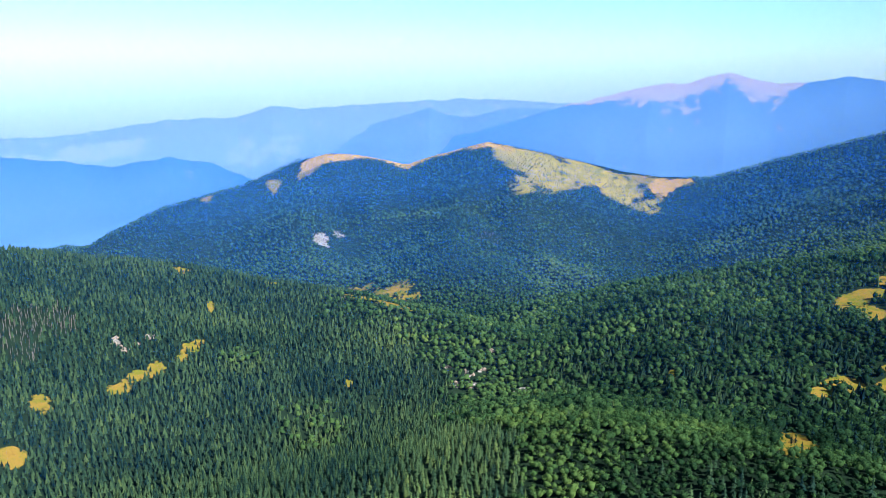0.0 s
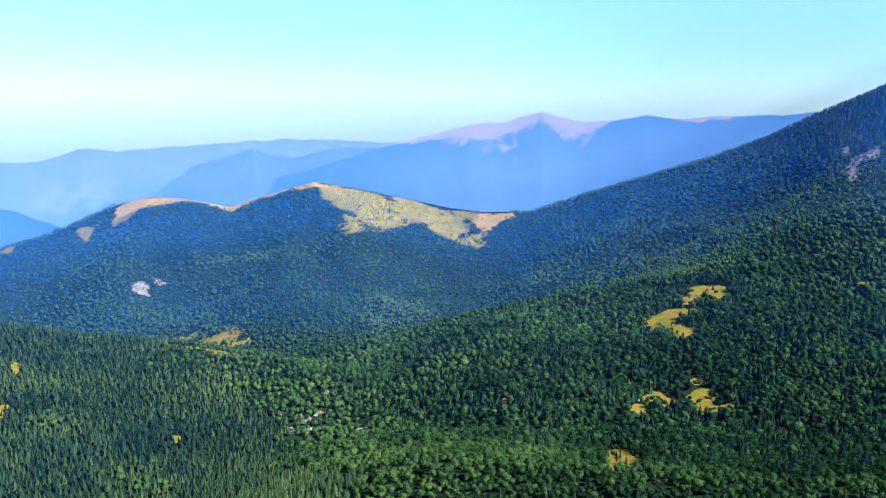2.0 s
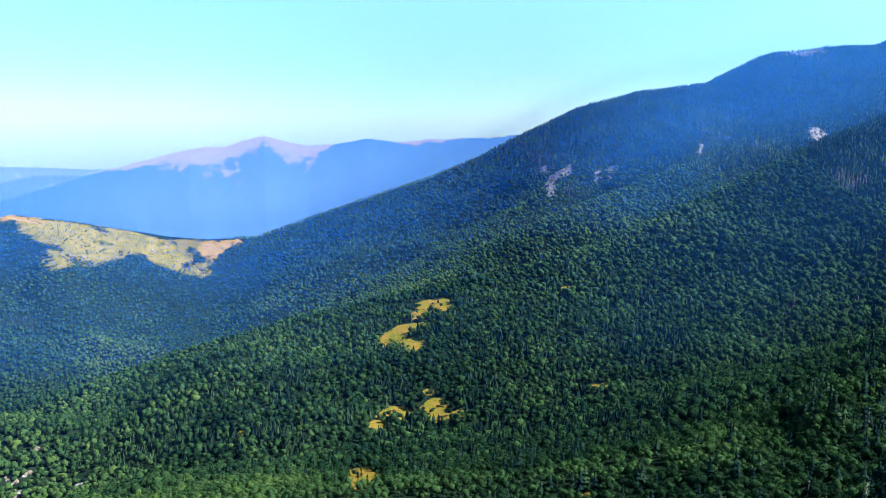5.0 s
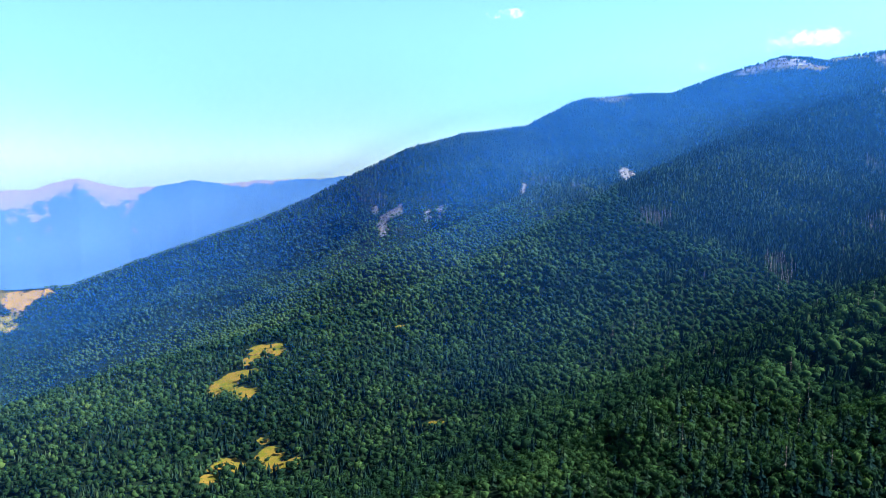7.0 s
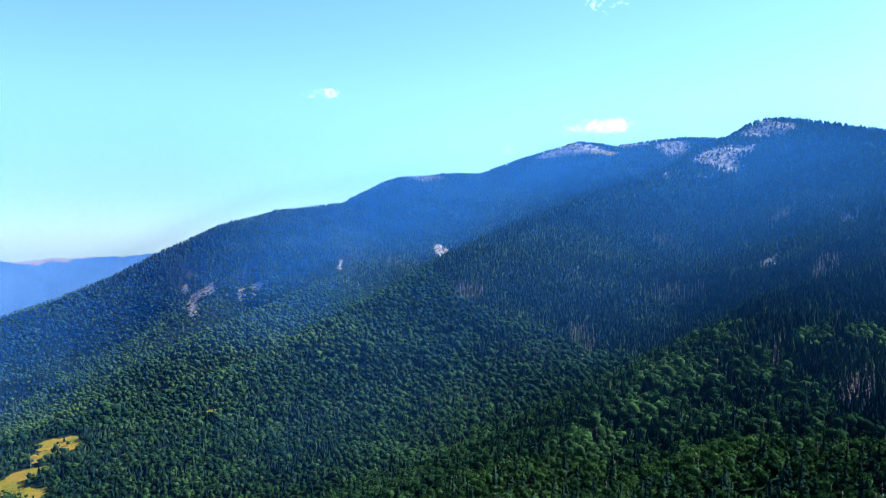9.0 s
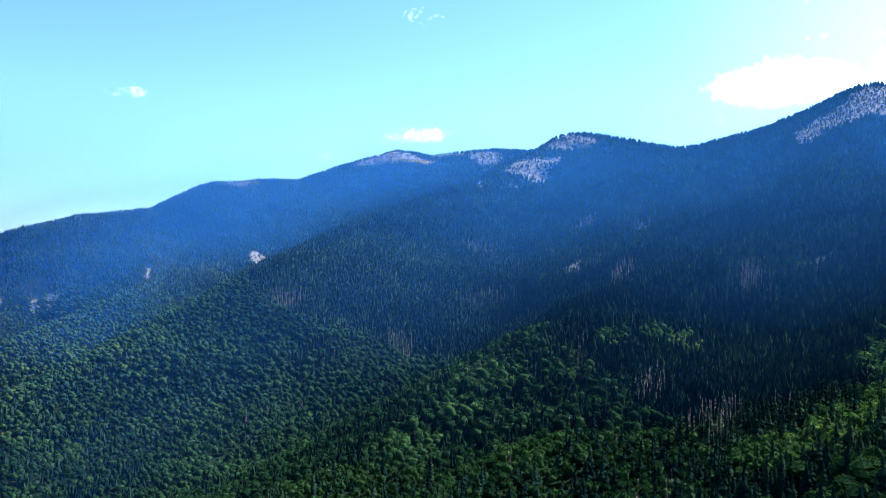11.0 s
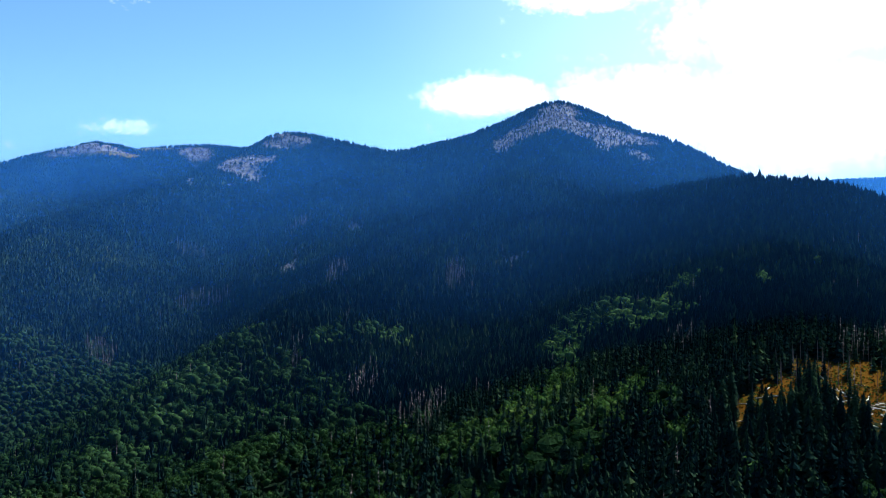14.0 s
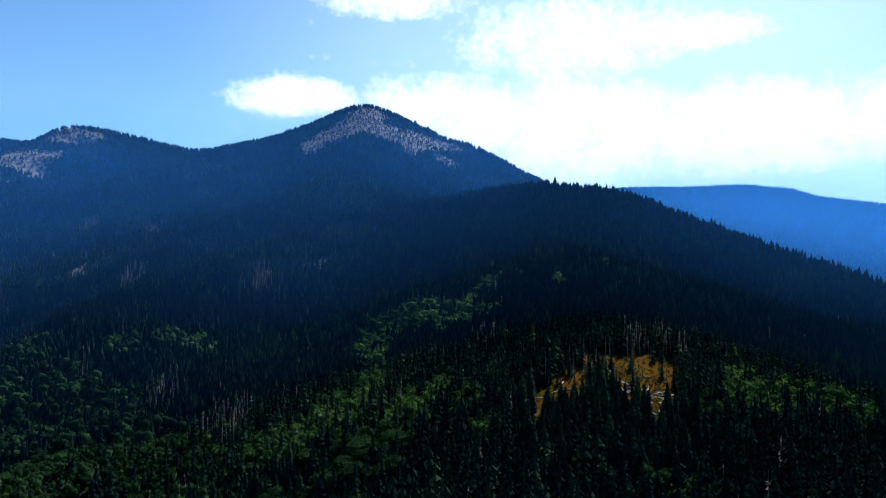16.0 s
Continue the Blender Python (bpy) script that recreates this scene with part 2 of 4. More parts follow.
def ground_material():
    n = Nodes("mountain_ground")
    fine, mid, wide = n.noise(0.35, 5, 0.7), n.noise(0.05, 4), n.noise(0.006, 3)
    # near-black woodland floor: the shade between trees is put into its colour
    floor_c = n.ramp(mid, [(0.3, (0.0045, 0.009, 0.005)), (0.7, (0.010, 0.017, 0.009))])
    grass = n.ramp(n.math("ADD", n.math("MULTIPLY", mid, 0.6), n.math("MULTIPLY", fine, 0.4)),
                   [(0.3, (0.040, 0.062, 0.006)), (0.45, (0.082, 0.074, 0.008)), (0.58, (0.135, 0.080, 0.014)), (0.75, (0.095, 0.055, 0.010))])
    alpine = n.ramp(n.math("ADD", n.math("MULTIPLY", mid, 0.5), n.math("MULTIPLY", fine, 0.5)), [(0.38, (0.055, 0.062, 0.004)), (0.48, (0.145, 0.112, 0.010)), (0.6, (0.24, 0.165, 0.020))])
    grass = n.mix(n.attr("alpine"), grass, alpine)
    straw = n.ramp(n.math("ADD", n.math("MULTIPLY", mid, 0.5), n.math("MULTIPLY", fine, 0.5)), [(0.35, (0.15, 0.096, 0.016)), (0.6, (0.29, 0.165, 0.036)), (0.75, (0.22, 0.135, 0.024))])
    grass = n.mix(n.math("MULTIPLY", n.math("SUBTRACT", n.math("ADD", n.attr("straw"), n.math("MULTIPLY", wide, 0.4)), 0.5), 3.0, True), grass, straw)
    rust = n.ramp(n.math("ADD", n.math("MULTIPLY", mid, 0.6), n.math("MULTIPLY", fine, 0.4)), [(0.38, (0.020, 0.024, 0.003)), (0.5, (0.060, 0.024, 0.003)), (0.64, (0.055, 0.036, 0.005))])
    grass = n.mix(n.attr("rust"), grass, rust)
    stone = n.ramp(n.math("ADD", n.math("MULTIPLY", fine, 0.7), n.math("MULTIPLY", mid, 0.3)),
                   [(0.36, (0.035, 0.032, 0.028)), (0.5, (0.14, 0.122, 0.102)), (0.62, (0.30, 0.262, 0.22))])
    edge = n.math("ADD", n.math("MULTIPLY", n.math("SUBTRACT", n.noise(0.12, 4, 0.65), 0.5), 1.6), n.math("MULTIPLY", n.math("SUBTRACT", n.noise(0.022, 3, 0.6), 0.5), 2.4))
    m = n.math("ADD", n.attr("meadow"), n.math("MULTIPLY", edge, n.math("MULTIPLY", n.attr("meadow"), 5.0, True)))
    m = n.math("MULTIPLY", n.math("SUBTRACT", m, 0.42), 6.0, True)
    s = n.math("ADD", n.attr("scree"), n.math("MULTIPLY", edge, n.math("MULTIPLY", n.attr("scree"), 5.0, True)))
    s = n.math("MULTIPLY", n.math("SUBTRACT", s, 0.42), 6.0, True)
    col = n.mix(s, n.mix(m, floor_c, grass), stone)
    b = n.add("ShaderNodeBump", Strength=0.6, Distance=0.8, Height=n.noise(0.6, 4, 0.7))
    p = n.add("ShaderNodeBsdfPrincipled", Base_Color=col, Roughness=1.0, Normal=b.outputs[0])
    p.inputs["Specular IOR Level"].default_value = 0.0
    return n.done(p.outputs[0])


def plain_material(name, stops, scale, rough=0.9, bump=0.3):
    n = Nodes(name)
    f = n.noise(scale, 5, 0.65)
    b = n.add("ShaderNodeBump", Strength=bump, Distance=0.2, Height=n.noise(scale * 3, 4))
    p = n.add("ShaderNodeBsdfPrincipled", Base_Color=n.ramp(f, stops), Roughness=rough, Normal=b.outputs[0])
    p.inputs["Specular IOR Level"].default_value = 0.15
    return n.done(p.outputs[0])


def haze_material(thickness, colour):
    """A thin sheet that stands in for lit air: it lets most light through and scatters the rest; it thins out upwards
    and where it meets the ground.
    """
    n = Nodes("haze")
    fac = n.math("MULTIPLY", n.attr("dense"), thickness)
    random_way = n.add("ShaderNodeTexWhiteNoise", Vector=n.position())          # random normals light the sheet evenly on every bearing
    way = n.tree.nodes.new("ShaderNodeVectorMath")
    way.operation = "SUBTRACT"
    n.tree.links.new(random_way.outputs["Color"], way.inputs[0])
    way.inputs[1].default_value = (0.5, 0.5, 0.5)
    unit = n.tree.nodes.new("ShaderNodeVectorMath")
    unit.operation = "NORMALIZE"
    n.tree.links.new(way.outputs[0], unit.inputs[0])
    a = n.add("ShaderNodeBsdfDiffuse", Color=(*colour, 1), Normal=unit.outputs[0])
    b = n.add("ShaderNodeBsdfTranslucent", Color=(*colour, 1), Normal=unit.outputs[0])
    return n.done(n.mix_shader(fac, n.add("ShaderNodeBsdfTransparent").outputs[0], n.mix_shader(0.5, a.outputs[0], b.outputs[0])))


def distance_material(name, wood, bare, glow=0.25):
    """Far ranges, a backdrop: the blue of kilometres of air is put into a glowing colour."""
    n = Nodes(name)
    f = n.noise(0.004, 5, 0.6)
    g = n.noise(0.02, 4, 0.6)
    m = n.math("ADD", n.attr("bare"), n.math("MULTIPLY", n.math("SUBTRACT", n.noise(0.012, 5, 0.62), 0.5), 1.7))
    m = n.math("MULTIPLY", n.math("SUBTRACT", m, 0.5), 5.0, True)
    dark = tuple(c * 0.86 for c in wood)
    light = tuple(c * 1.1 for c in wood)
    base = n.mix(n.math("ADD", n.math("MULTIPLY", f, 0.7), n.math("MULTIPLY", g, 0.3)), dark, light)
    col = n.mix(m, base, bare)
    # valley haze blended into the colour towards the foot
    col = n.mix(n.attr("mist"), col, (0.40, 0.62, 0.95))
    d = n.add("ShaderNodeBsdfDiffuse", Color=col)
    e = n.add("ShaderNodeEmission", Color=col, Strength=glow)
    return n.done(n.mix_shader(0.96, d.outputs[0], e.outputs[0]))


def cloud_material():
    n = Nodes("cloud")
    uv = n.add("ShaderNodeTexCoord").outputs["Object"]
    billow = n.math("MULTIPLY", n.math("SUBTRACT", n.noise(0.006, 6, 0.58, uv), 0.5), 2.0)
    wisp = n.math("MULTIPLY", n.math("SUBTRACT", n.noise(0.025, 6, 0.55, uv), 0.5), 1.5)
    fac = n.math("ADD", n.attr("body"), n.math("ADD", billow, wisp))
    fac = n.math("MULTIPLY", n.math("SUBTRACT", fac, 0.30), 0.75, True)
    # the clouds' sunlit white is put in as glow
    e = n.add("ShaderNodeEmission", Color=(1.0, 1.0, 1.0, 1), Strength=0.62)
    return n.done(n.mix_shader(fac, n.add("ShaderNodeBsdfTransparent").outputs[0], e.outputs[0]))


def veil_material():
    """Glowing veil added to whiten the sky like sun glare, without a shape of its own."""
    n = Nodes("glare_veil")
    uv = n.add("ShaderNodeTexCoord").outputs["Object"]
    drift = n.math("ADD", 0.7, n.math("MULTIPLY", n.noise(0.0012, 3, 0.5, uv), 0.6))
    fac = n.math("MULTIPLY", n.math("MULTIPLY", n.attr("body"), drift), 0.5, True)
    e = n.add("ShaderNodeEmission", Color=(0.84, 0.96, 1.0, 1), Strength=0.62)
    return n.done(n.mix_shader(fac, n.add("ShaderNodeBsdfTransparent").outputs[0], e.outputs[0]))


MAT_GROUND = ground_material()
# The darkest needles lean blue, with skylight put into the colour.
MAT_SPRUCE = leaf_material("spruce_needles", [(0.0, (0.0016, 0.005, 0.006)), (0.3, (0.005, 0.013, 0.012)), (0.5, (0.016, 0.030, 0.015)), (0.7, (0.032, 0.050, 0.019)), (0.88, (0.046, 0.062, 0.018)), (1.0, (0.062, 0.070, 0.020))], 0.01, grain=1.6, mottle=0.4, clump=0.12)
MAT_BEECH = leaf_material("broadleaf_leaves", [(0.0, (0.002, 0.006, 0.005)), (0.35, (0.009, 0.022, 0.010)), (0.65, (0.031, 0.060, 0.019)), (0.88, (0.066, 0.100, 0.024)), (1.0, (0.098, 0.118, 0.026))], 0.36, mottle=0.6, clump=0.16)
MAT_BRACKEN = leaf_material("bracken", [(0.0, (0.03, 0.02, 0.003)), (0.5, (0.08, 0.035, 0.005)), (1.0, (0.11, 0.075, 0.012))], 0.35)
MAT_DEAD = plain_material("dead_wood", [(0.3, (0.085, 0.060, 0.053)), (0.7, (0.16, 0.118, 0.104))], 0.4)
MAT_BARK = plain_material("bark", [(0.3, (0.05, 0.035, 0.025)), (0.7, (0.13, 0.10, 0.075))], 1.2)
MAT_STONE = plain_material("pale_rock", [(0.3, (0.050, 0.037, 0.027)), (0.5, (0.120, 0.087, 0.063)), (0.7, (0.20, 0.150, 0.112))], 0.5, 0.95, 0.6)
MAT_LOG = plain_material("bleached_log", [(0.3, (0.35, 0.31, 0.25)), (0.7, (0.62, 0.57, 0.48))], 0.8)
MAT_CLOUD = cloud_material()
MAT_VEIL = veil_material()

# ---- cover of the land: azimuth, distance, half width, half depth of each patch ----
LIGHT_GREEN = [(0.7, 862, 37, 37), (2.8, 823, 33, 73), (-1.4, 892, 25, 13), (9.5, 432, 27, 30), (19.2, 512, 33, 30), (15, 458, 35, 21), (6.5, 555, 24, 41), (12.3, 892, 31, 26), (-14.8, 828, 23, 27),
    (-9.7, 692, 30, 40), (11.1, 2025, 37, 44), (36, 1963, 18, 110), (9.4, 1747, 74, 140), (29.9, 1540, 54, 140), (15, 475, 60, 19), (26.1, 452, 63, 23), (44.7, 456, 58, 17), (73.6, 763, 24, 32),
    (70.6, 685, 21, 26), (76.2, 828, 15, 31), (67.3, 630, 19, 25), (65.8, 566, 24, 11), (72, 534, 23, 23), (78.2, 787, 22, 29), (72.1, 746, 31, 26), (74.3, 547, 31, 28), (66.3, 602, 25, 18),
    (-4.6, 2058, 26, 13), (-3.2, 2089, 44, 23), (-1.4, 2081, 41, 30)]
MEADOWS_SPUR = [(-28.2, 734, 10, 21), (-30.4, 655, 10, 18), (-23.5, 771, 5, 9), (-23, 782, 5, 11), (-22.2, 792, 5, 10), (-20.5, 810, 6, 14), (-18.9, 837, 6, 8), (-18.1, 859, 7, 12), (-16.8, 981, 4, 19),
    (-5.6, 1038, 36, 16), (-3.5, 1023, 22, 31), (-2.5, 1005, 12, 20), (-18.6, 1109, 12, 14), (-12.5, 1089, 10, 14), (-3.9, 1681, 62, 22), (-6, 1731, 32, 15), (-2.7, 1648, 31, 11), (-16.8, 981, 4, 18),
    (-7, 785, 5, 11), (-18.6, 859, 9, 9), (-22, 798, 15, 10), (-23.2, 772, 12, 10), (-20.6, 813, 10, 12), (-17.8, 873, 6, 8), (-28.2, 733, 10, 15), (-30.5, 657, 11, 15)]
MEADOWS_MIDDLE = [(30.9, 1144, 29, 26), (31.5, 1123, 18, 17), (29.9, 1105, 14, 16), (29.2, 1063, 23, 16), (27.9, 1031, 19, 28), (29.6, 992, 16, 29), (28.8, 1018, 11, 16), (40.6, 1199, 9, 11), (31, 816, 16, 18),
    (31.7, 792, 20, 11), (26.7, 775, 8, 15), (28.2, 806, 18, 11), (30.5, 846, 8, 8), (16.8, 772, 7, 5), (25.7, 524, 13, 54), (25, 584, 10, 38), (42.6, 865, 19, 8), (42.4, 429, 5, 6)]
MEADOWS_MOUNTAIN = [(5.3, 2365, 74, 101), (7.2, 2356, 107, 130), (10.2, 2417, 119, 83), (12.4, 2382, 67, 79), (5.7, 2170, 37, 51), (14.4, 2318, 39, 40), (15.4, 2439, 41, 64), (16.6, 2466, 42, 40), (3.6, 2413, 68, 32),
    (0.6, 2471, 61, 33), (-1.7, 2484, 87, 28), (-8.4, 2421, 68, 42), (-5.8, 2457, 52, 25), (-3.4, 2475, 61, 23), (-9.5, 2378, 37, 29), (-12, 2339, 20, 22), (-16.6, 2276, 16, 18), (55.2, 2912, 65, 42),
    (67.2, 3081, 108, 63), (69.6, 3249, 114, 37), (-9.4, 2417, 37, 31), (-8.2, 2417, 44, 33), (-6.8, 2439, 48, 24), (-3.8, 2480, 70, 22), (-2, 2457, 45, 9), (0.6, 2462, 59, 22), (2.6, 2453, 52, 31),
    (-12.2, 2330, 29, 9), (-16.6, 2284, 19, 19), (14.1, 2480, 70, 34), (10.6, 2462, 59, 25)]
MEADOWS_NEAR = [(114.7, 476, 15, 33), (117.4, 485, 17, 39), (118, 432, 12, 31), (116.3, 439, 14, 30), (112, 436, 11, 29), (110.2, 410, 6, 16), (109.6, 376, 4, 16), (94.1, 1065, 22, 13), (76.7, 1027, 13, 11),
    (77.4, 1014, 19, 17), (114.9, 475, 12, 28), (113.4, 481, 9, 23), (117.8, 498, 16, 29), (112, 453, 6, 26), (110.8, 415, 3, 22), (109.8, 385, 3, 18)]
SCREES_MOUNTAIN = [(-8.8, 1956, 19, 34), (-7.5, 2014, 13, 22), (38.8, 2288, 11, 27), (39.2, 2131, 13, 58), (40, 2202, 26, 22), (40.5, 2226, 9, 16), (39.4, 2186, 15, 30), (43.4, 2202, 8, 48), (42.5, 2178, 8, 26),
    (56.4, 2251, 24, 39), (49.3, 2194, 11, 68)]
SCREES_NEAR = [(2, 825, 4, 5), (1, 800, 5, 5), (2.2, 801, 6, 4), (3.7, 809, 3, 4), (6, 791, 9, 12), (4.8, 761, 3, 9), (3, 836, 4, 5), (3.7, 878, 3, 4), (-23.2, 859, 4, 11),
    (-21.1, 875, 4, 6), (-22.7, 843, 3, 3), (-21.9, 856, 3, 3), (-20.7, 876, 3, 4), (0.3, 833, 3, 5), (18.7, 1119, 6, 21)]
SCREES_PEAKS = [(97.7, 2218, 55, 61), (96.8, 2116, 63, 65), (98.9, 2104, 74, 58), (95.1, 2062, 54, 73), (93.8, 2018, 32, 63), (100.4, 2089, 51, 36), (101.9, 2155, 61, 59), (103.4, 2206, 39, 35), (103.2, 2036, 32, 35),
    (100.7, 2040, 25, 37), (96, 2040, 29, 42), (97.9, 2135, 49, 34), (72.3, 3202, 53, 78), (65.9, 3132, 114, 76), (64.5, 3126, 80, 45), (55, 2901, 58, 36), (72.5, 3219, 59, 88), (75.3, 2280, 58, 60),
    (74.6, 2251, 35, 29), (76.1, 2235, 27, 53), (77, 2305, 34, 22), (78.5, 2426, 75, 37), (78, 2489, 32, 31), (79.5, 2426, 27, 52), (72.4, 3213, 50, 64), (72, 2139, 8, 30), (74.5, 2143, 12, 13),
    (78.7, 1571, 19, 39), (79.1, 1627, 7, 64), (83.4, 1690, 9, 24), (54.6, 2859, 52, 10), (93.3, 1052, 11, 13), (94.3, 1073, 14, 18), (95.2, 1085, 10, 12)]
DEAD_STANDS = [(-29.3, 860, 15, 34), (-26.6, 882, 11, 19), (-28.0, 907, 16, 16), (-28.8, 835, 11, 18), (-29.4, 856, 17, 26), (-26.4, 905, 10, 23), (-28.3, 879, 12, 20), (118, 516, 16, 36), (34.4, 2305, 24, 13), (38.6, 2378, 37, 35), (42.6, 2251, 28, 35), (40.5, 2089, 13, 19), (43.5, 2322, 16, 15),
    (3.4, 1900, 24, 21), (38.8, 2301, 23, 31), (50, 2297, 35, 48), (58.2, 1469, 24, 38), (66.3, 1355, 19, 27), (72.1, 1795, 29, 21), (73.2, 1548, 39, 18), (71.7, 1532, 15, 11), (81.9, 1413, 18, 43),
    (79.4, 1798, 18, 36), (83.2, 1693, 17, 17), (52.9, 2104, 12, 23), (90.4, 1018, 11, 34), (88, 581, 13, 55), (83.7, 679, 10, 42), (79.2, 820, 7, 25), (106.1, 560, 6, 28)]
BROADLEAF_NEAR = [(102, 737, 24, 34), (104.4, 745, 15, 22), (99.6, 739, 19, 33), (98, 670, 16, 64), (104.9, 679, 10, 20), (97.6, 546, 11, 43), (95.6, 489, 14, 39), (100.4, 439, 12, 31), (102.8, 470, 9, 28),
    (104.9, 425, 7, 19), (105.7, 380, 7, 11), (99.2, 405, 16, 17), (91.7, 461, 18, 24), (96.4, 398, 16, 14), (123.3, 497, 12, 25), (124.7, 465, 18, 27), (127.1, 514, 13, 20), (129.7, 520, 13, 28),
    (121.1, 416, 5, 16), (117.8, 339, 7, 5), (85.3, 873, 22, 22), (81.4, 848, 17, 19), (108.5, 825, 3, 14), (111.2, 734, 5, 19), (112, 806, 3, 11), (114.4, 813, 3, 9), (106.5, 798, 4, 16),
    (104.1, 684, 24, 25), (106.1, 807, 11, 26), (101.4, 777, 16, 21)]


def cover(x, y, patches, grow=1.0):
    """1 inside a patch, falling to 0 outside it."""
    out = np.zeros(x.shape)
    for az, r, w, d in patches:
        a = radians(az)
        cx, cy = r * math.sin(a), r * math.cos(a)
        u = ((x - cx) * math.cos(a) - (y - cy) * math.sin(a)) / (w * grow)
        v = ((x - cx) * math.sin(a) + (y - cy) * math.cos(a)) / (d * grow)
        out = np.maximum(out, np.clip(1.35 - .85 * (u * u + v * v), 0, 1))
    return out


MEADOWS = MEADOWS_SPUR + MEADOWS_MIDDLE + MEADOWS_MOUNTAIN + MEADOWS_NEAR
SCREES = SCREES_MOUNTAIN + SCREES_NEAR + SCREES_PEAKS


def big_mesh(name, verts, tris, material, attrs=(), smooth=False):
    """A mesh object straight from arrays."""
    me = bpy.data.meshes.new(name)
    me.vertices.add(len(verts))
    me.vertices.foreach_set("co", np.ascontiguousarray(verts, np.float32).ravel())
    me.loops.add(tris.size)
    me.loops.foreach_set("vertex_index", np.ascontiguousarray(tris, np.int32).ravel())
    me.polygons.add(len(tris))
    me.polygons.foreach_set("loop_start", np.arange(0, tris.size, tris.shape[1], dtype=np.int32))
    me.polygons.foreach_set("use_smooth", np.full(len(tris), smooth))
    for key, values in attrs:
        a = me.attributes.new(key, "FLOAT", "POINT")
        a.data.foreach_set("value", np.ascontiguousarray(values, np.float32))
    me.update(calc_edges=True)
    me.materials.append(material)
    return new(name, me)


def grid_faces(rows, cols, closed=False):
    i = np.arange(rows - 1)[:, None] * cols
    j = np.arange(cols if closed else cols - 1)[None, :]
    k = (j + 1) % cols
    return np.stack([i + j, i + cols + j, i + cols + k, i + k], -1).reshape(-1, 4)


# ---- the ground: one sheet from under the drone to the horizon ----
RADII = np.concatenate([[0.02, 15, 40, 90, 140], np.geomspace(180, 4960, 280)])
BEARINGS = np.concatenate([np.arange(-40, 140, 0.4), np.arange(140, 320, 3.0)])
RR, AA = np.meshgrid(RADII, np.radians(BEARINGS), indexing="ij")
GX, GY = RR * np.sin(AA), RR * np.cos(AA)
GZ = height(GX, GY)
GZ = GZ + (cover(GX, GY, SCREES) > 0.3) * fractal(GX, GY, 9, 2, 77) * 1.2
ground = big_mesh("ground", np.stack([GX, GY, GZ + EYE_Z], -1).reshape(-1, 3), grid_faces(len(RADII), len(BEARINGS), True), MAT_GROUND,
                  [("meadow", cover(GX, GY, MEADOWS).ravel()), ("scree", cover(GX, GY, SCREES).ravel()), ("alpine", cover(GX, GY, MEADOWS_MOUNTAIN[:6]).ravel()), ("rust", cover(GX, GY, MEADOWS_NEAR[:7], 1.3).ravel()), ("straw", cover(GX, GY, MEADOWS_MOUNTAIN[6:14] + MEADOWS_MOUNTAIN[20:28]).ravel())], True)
tagged(ground, "forested mountain slopes with ochre meadows and pale scree", "ground", kind="structure")

# What can be seen from the hovering height, to grow the woods thickest there.
ELEV = np.arctan2(GZ, RR)
HORIZON = np.maximum.accumulate(ELEV, axis=0)


def in_sight(x, y, z, tall):
    r, az = np.hypot(x, y), np.degrees(np.arctan2(x, y))
    i = np.clip(np.searchsorted(RADII, r) - 2, 0, len(RADII) - 1)
    j = np.clip(np.round((az + 40) / 0.4).astype(int), 0, 449)
    return np.arctan2(z + tall, r) > HORIZON[i, j]


# ---- far ranges: azimuth and elevation of the skyline ----
# The wood and bare colours already hold the blue haze.
FAR_RANGES = {
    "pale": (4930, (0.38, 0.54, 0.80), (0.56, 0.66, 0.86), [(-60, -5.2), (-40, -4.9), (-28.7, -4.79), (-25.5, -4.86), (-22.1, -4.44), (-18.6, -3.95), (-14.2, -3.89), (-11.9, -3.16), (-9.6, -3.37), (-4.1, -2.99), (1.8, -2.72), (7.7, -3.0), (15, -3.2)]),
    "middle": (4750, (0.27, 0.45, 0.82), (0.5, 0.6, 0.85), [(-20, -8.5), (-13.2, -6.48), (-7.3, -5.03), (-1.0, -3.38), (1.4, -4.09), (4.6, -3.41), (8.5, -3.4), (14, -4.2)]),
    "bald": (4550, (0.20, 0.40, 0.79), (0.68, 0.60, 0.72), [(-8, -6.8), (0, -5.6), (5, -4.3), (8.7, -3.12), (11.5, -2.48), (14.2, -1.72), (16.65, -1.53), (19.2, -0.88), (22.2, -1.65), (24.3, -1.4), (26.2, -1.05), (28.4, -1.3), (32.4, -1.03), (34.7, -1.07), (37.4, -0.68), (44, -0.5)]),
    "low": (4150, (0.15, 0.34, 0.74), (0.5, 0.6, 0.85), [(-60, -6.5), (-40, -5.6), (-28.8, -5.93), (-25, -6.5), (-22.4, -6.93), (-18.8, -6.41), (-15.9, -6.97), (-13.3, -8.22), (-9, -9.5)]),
}
